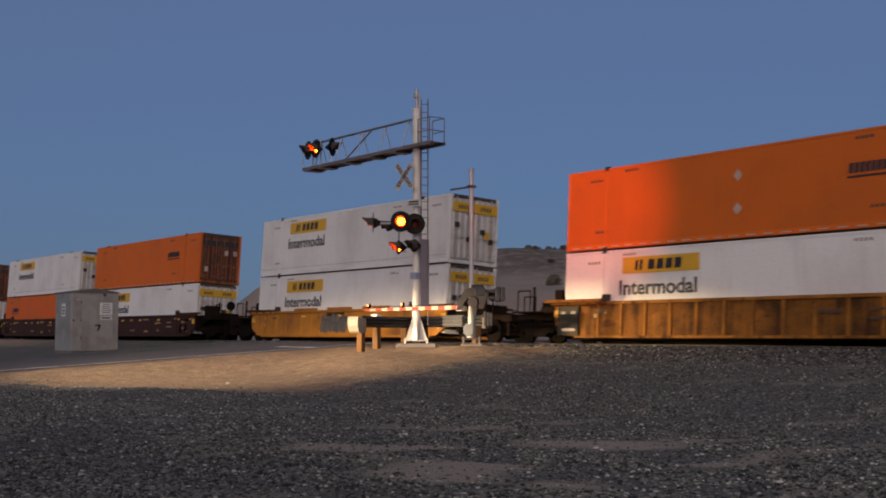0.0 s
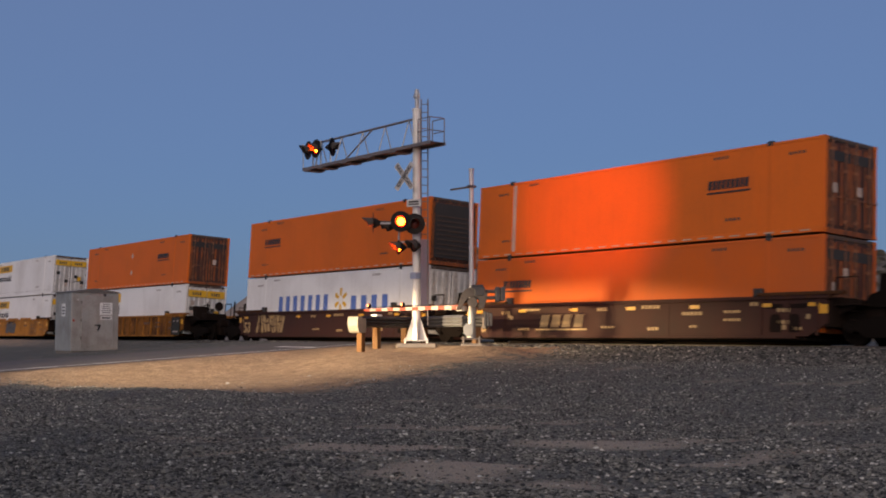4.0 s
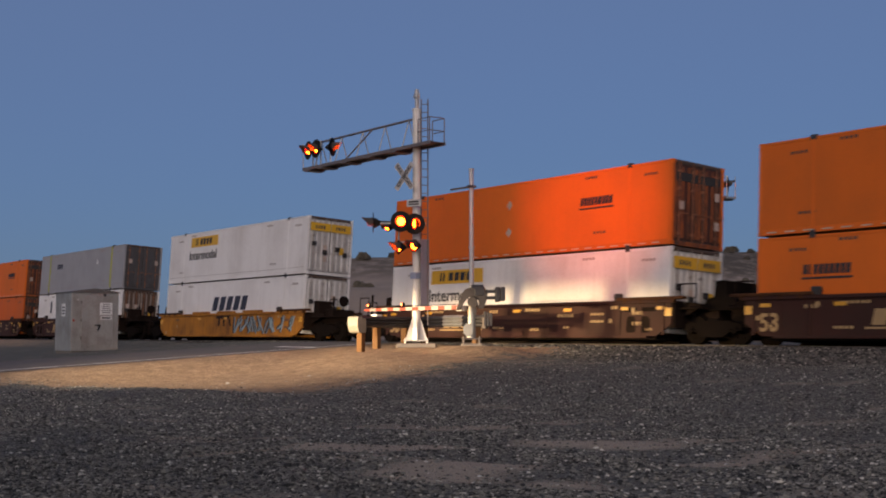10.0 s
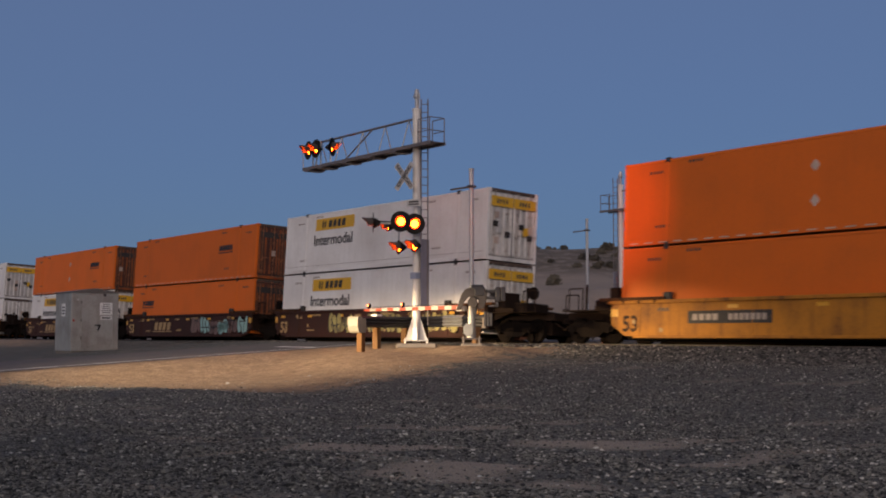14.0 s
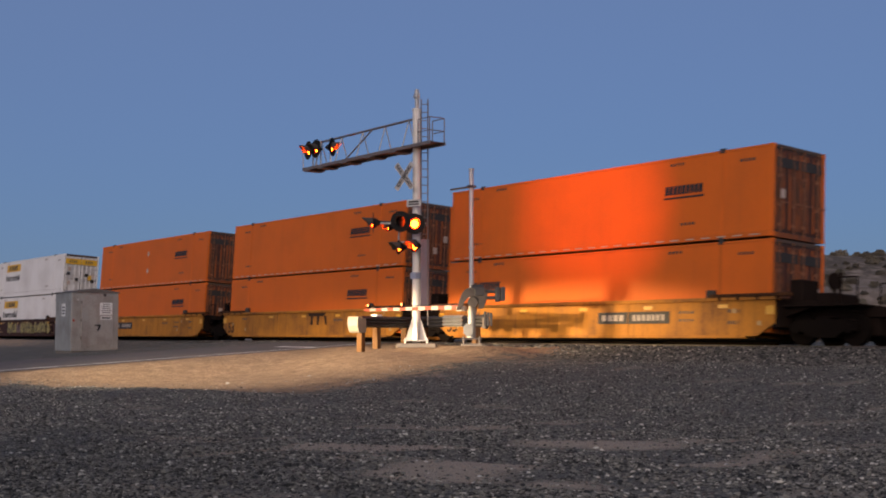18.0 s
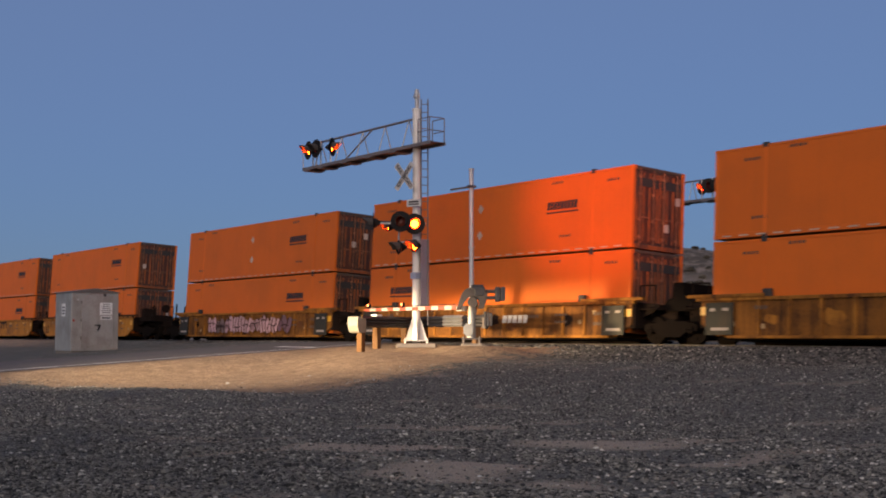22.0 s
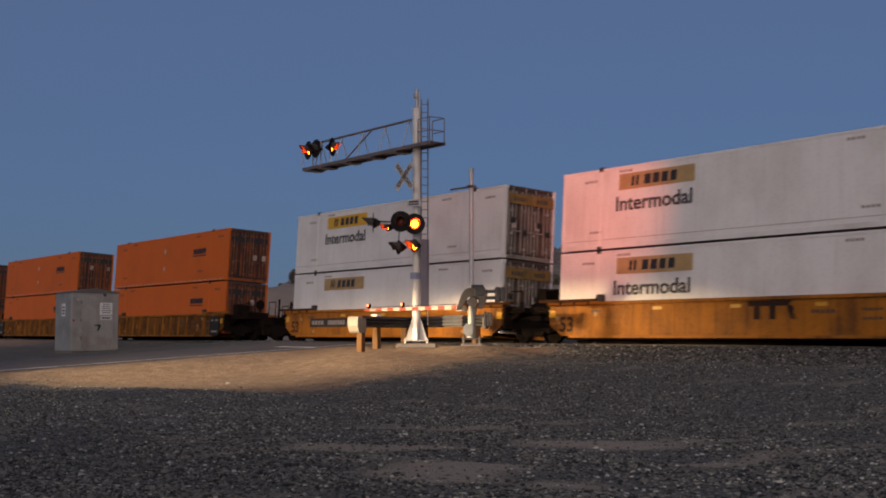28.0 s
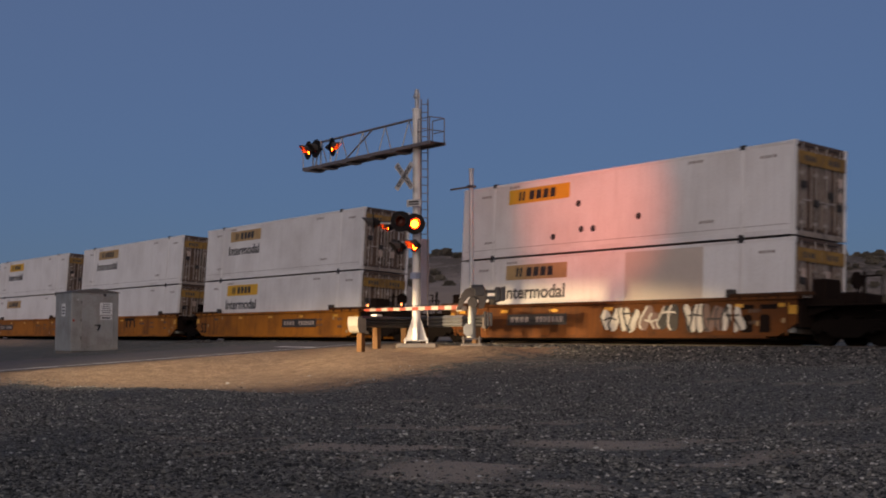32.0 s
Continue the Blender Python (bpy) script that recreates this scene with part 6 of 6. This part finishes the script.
    if words:
        ink = CREAM if style == "brown" else G_WHITE if ribbed else MARK_BROWN

        def letters(bm):
            if style == "brown":
                block_letters(bm, 0.2, 2.6, 0.55, 1.0, 4, 0, 0.25)
                box(bm, 0.0, 2.7, -0.004, 0, 0.44, 0.50)
            elif ribbed:
                block_letters(bm, 0.0, 1.5, 0.72, 1.0, 5, 0, 0.2)
            else:
                extruded(bm, [(0.0, 1.30), (0.0, 1.14), (1.45, 1.14), (1.60, 1.30)], -0.004, 0.0)
                for x, lean in ((0.22, 0.0), (0.80, 0.0), (1.42, 0.16)):
                    extruded(bm, [(x + lean, 0.74), (x + lean + 0.22, 0.74), (x + 0.22, 1.15), (x, 1.15)], -0.004, 0.0)
        part("owner_mark", shared(("owner", style), ink, letters, "owner_mark"), ink, ob, "plain painted owner mark", at=pose(-4.2 if style == "brown" else words, YS, 0))
    if plate:
        bm = bmesh.new()
        box(bm, plate, plate + 3.3, YS - 0.01, YS, 0.64, 1.04)
        board = part("number_board", bm, GASKET, ob, "black board with pale marks")
        bm = bmesh.new()
        block_letters(bm, plate + 0.2, plate + 1.3, 0.74, 0.94, 4, YS - 0.011, 0)
        block_letters(bm, plate + 1.65, plate + 3.15, 0.74, 0.94, 7, YS - 0.011, 0)
        tagged(part("print", bm, FAINT, board), kind="stuff")

    def stencils(bm):
        spots = [(-6.2, 1.05, 3), (2.9, 0.9, 5), (4.6, 0.95, 4), (4.6, 0.7, 4), (6.6, 0.95, 3), (6.6, 0.6, 3)]
        if style == "brown":
            spots += [(-7.6, 0.5, 2), (-5.2, 0.45, 4), (-5.0, 1.16, 6), (-1.0, 1.1, 3), (-0.8, 0.5, 4), (1.1, 1.14, 5), (1.4, 0.42, 3), (3.2, 0.5, 2), (5.6, 1.15, 3), (7.2, 0.42, 2)]
        for x, z, k in spots:
            for i in range(k):
                box(bm, x + 0.17 * i, x + 0.17 * i + 0.12, -0.004, 0, z, z + 0.08 + 0.03 * (k % 2))
    ink = CREAM if style == "brown" else RAIL_DARK
    tagged(part("stencil_print", shared(("stencil_print", style), ink, stencils, "stencil_print"), ink, ob, at=pose(0, YS, 0)), kind="stuff")
    for (x0, x1, fill, line, sd, k) in paintings:
        (slashes if fill is G_ICE else graffiti)(ob, x0, x1, 0.34, 1.30, YS - 0.012, fill, line, sd, k)
    if style == "ochre":
        rng = random.Random(int(u))
        for x in (-5.8, -3.4, 0.9, 2.2, 5.3):
            bm = bmesh.new()
            n, w, h = 9, rng.uniform(0.2, 0.42), rng.uniform(0.15, 0.32)
            cx, cz = x + rng.uniform(-0.2, 0.2), rng.uniform(0.6, 0.95)
            extruded(bm, [(cx + w * rng.uniform(0.6, 1.1) * math.cos(6.283 * k / n), cz + h * rng.uniform(0.6, 1.1) * math.sin(6.283 * k / n)) for k in range(n)], Y + 0.012, Y + 0.019)
            part("worn_patch", bm, rng.choice((WELL_OCHRE, WELL_RUST, RUST, WELL_OCHRE)), ob)
    return ob


# rear end of each container at the start, from the head of the train to its tail:
# u, upper style, upper mark, diamonds, lower style, lower mark, car style, free ends, number, owner, board, graffiti
CARS = [
    (-101.9, "orange", "right", 0, "white", "plain", "brown", 1, 0, "", 0, 0, ()),
    (-82.1, "yellow_sign", "", 0, "red", "left", "brown", 0, 0, "", 0, 0, ()),
    (-62.85, "orange", "right", 0, "yellow_sign", "", "brown", 0, 1, "", 0, 0, ()),
    (-39.20, "yellow_sign", "", 0, "yellow_sign", "", "yellow", 1, 1, "", -0.95, 0, ((-1.4, 0.9, GREY_BOX, STEEL_DARK, 2, 3),)),
    (-15.90, "orange", "right", 1, "yellow_sign", "", "ochre", 1, 1, "", 0, 0, ()),
    (7.85, "orange", "left", 0, "store", "", "brown", 1, 0, "53", 0, 0, ((-6.4, -3.6, CREAM, WELL_BROWN, 5, 4),)),
    (27.37, "orange", "right", 0, "red", "left", "brown", 0, 0, "53", 1, 0, ()),
    (47.19, "grey", "", 0, "red_mark", "", "brown", 0, 1, "", 1, 0, ()),
    (70.55, "yellow_sign", "", 0, "slanted", "", "yellow", 1, 1, "", -0.95, 0, ((1.1, 7.2, G_ICE, G_BLACK, 8, 9),)),
    (94.30, "orange", "right", 1, "yellow_sign", "", "brown", 1, 0, "53", 1, 0, ()),
    (113.99, "orange", "right", 0, "orange", "left", "brown", 0, 0, "53", 1, 0, ((1.2, 8.0, G_TEAL, G_BLACK, 9, 6),)),
    (133.29, "yellow_sign", "", 0, "yellow_sign", "", "brown", 0, 1, "53", 0, 0, ((-3.2, 6.6, G_YELLOW, G_BLACK, 10, 9),)),
    (156.95, "orange", "right", 1, "orange", "right", "yellow", 1, 0, "53", 0, -4.9, ()),
    (176.35, "orange", "right", 0, "orange", "right", "yellow", 0, 0, "53", 0.6, 0, ()),
    (195.85, "orange", "right", 0, "orange", "left", "yellow", 0, 1, "53", 0, 0.9, ()),
    # the purple lobe from 3.5 to 4.7 paints a cast shadow on the sill
    (219.56, "orange", "right", 1, "orange", "right", "ochre", 1, 0, "", 0, 0, ((-4.4, 3.5, G_PINK, WELL_BROWN, 12, 8), (3.5, 4.7, SHADOW_PURPLE, WELL_BROWN, 13, 1))),
    (238.87, "orange", "right", 1, "orange", "left", "ochre", 0, 0, "", 1.63, 0, ()),
    (258.61, "orange", "right", 1, "orange", "right", "ochre", 0, 1, "", 0, 0, ()),
    (281.85, "orange", "right", 1, "orange", "right", "ochre", 1, 1, "", 0, 0, ()),
    (305.53, "yellow_sign", "", 0, "yellow_sign", "plain", "amber", 1, 0, "53", 0, -6.0, ()),
    (324.97, "yellow_sign", "", 0, "yellow_sign", "", "amber", 0, 0, "53", 0.63, 0, ()),
    (344.51, "yellow_sign", "", 0, "yellow_sign", "", "amber", 0, 1, "53", 0, 1.4, ()),
    (368.14, "yellow_sign", "plain", 0, "yellow_sign", "", "rust", 1, 1, "53", 0, -4.8, ((0.3, 2.0, G_WHITE, G_BLACK, 14, 2), (2.2, 3.8, G_BLACK, G_WHITE, 15, 2), (4.1, 6.4, G_WHITE, G_BLACK, 16, 3))),
]


def build_train():
    for i, (u, up, um, dia, low, lm, car, fl, fr, number, owner, board, paintings) in enumerate(CARS):
        well_car(u, car, fl, fr, number, owner, board, paintings)
        last = i == len(CARS) - 1
        container(low, u, 0, lm or "right", False, 2 * i, "beige" if last else "")
        container(up, u, 1, um or "middle", bool(dia), 2 * i + 1, {7.85: "louvre", 27.37: "posts", 368.14: "spots"}.get(u, ""))


def motions():
    """The train rolls by, its wheels turn, the crossing lamps flash in turn."""
    for ob, u, z, y in TRAIN:
        walk(ob, [(t, TRACK @ Matrix.Translation((u - travelled(t), y, z))) for t in range(0, 33, 4)])
    for ob, rest in WHEELSETS:
        rows = []
        for k in range(32 * FPS + 1):
            t = k / FPS
            rows.append((t, rest @ pose(0, 0, 0, 0, -math.degrees(travelled(t) / 0.456) % 360, 0)))
        walk(ob, rows)
    for ob, rest, side in FLASHERS:
        marks = {0.0: None, 32.0: None}
        first = 0.21 if side else -0.3165
        for k in range(-2, 33):
            on = first + k * FLASH
            off = on + 0.62
            for j in range(4):
                marks[round((on + 0.0333 * j) * FPS) / FPS] = 180 - 60 * j
                marks[round((off + 0.0333 * j) * FPS) / FPS] = 60 * j
        rows, last = [], None
        known = sorted((t, a) for t, a in marks.items() if a is not None)
        for t in sorted(marks):
            if not 0 <= t <= 32.001:
                continue
            a = marks[t]
            if a is None:
                a = max((p for p in known if p[0] <= t), default=known[0])[1]
            rows.append((t, rest @ pose(0, 0, 0, 0, 0, a)))
        walk(ob, rows)


build_ground()
build_road()
build_hill_plants()
build_signals()
gate(Vector((0.97, 40.7, 1.16)), 6.0, True, "grey crossing gate with its red and white arm lowered")
gate(Vector((7.72, 64.0, 1.14)), 6.55, False, "tall pipe post of the gate beyond the track")
guard_rail()
equipment_case()
build_train()
build_track()
build_stones()
motions()
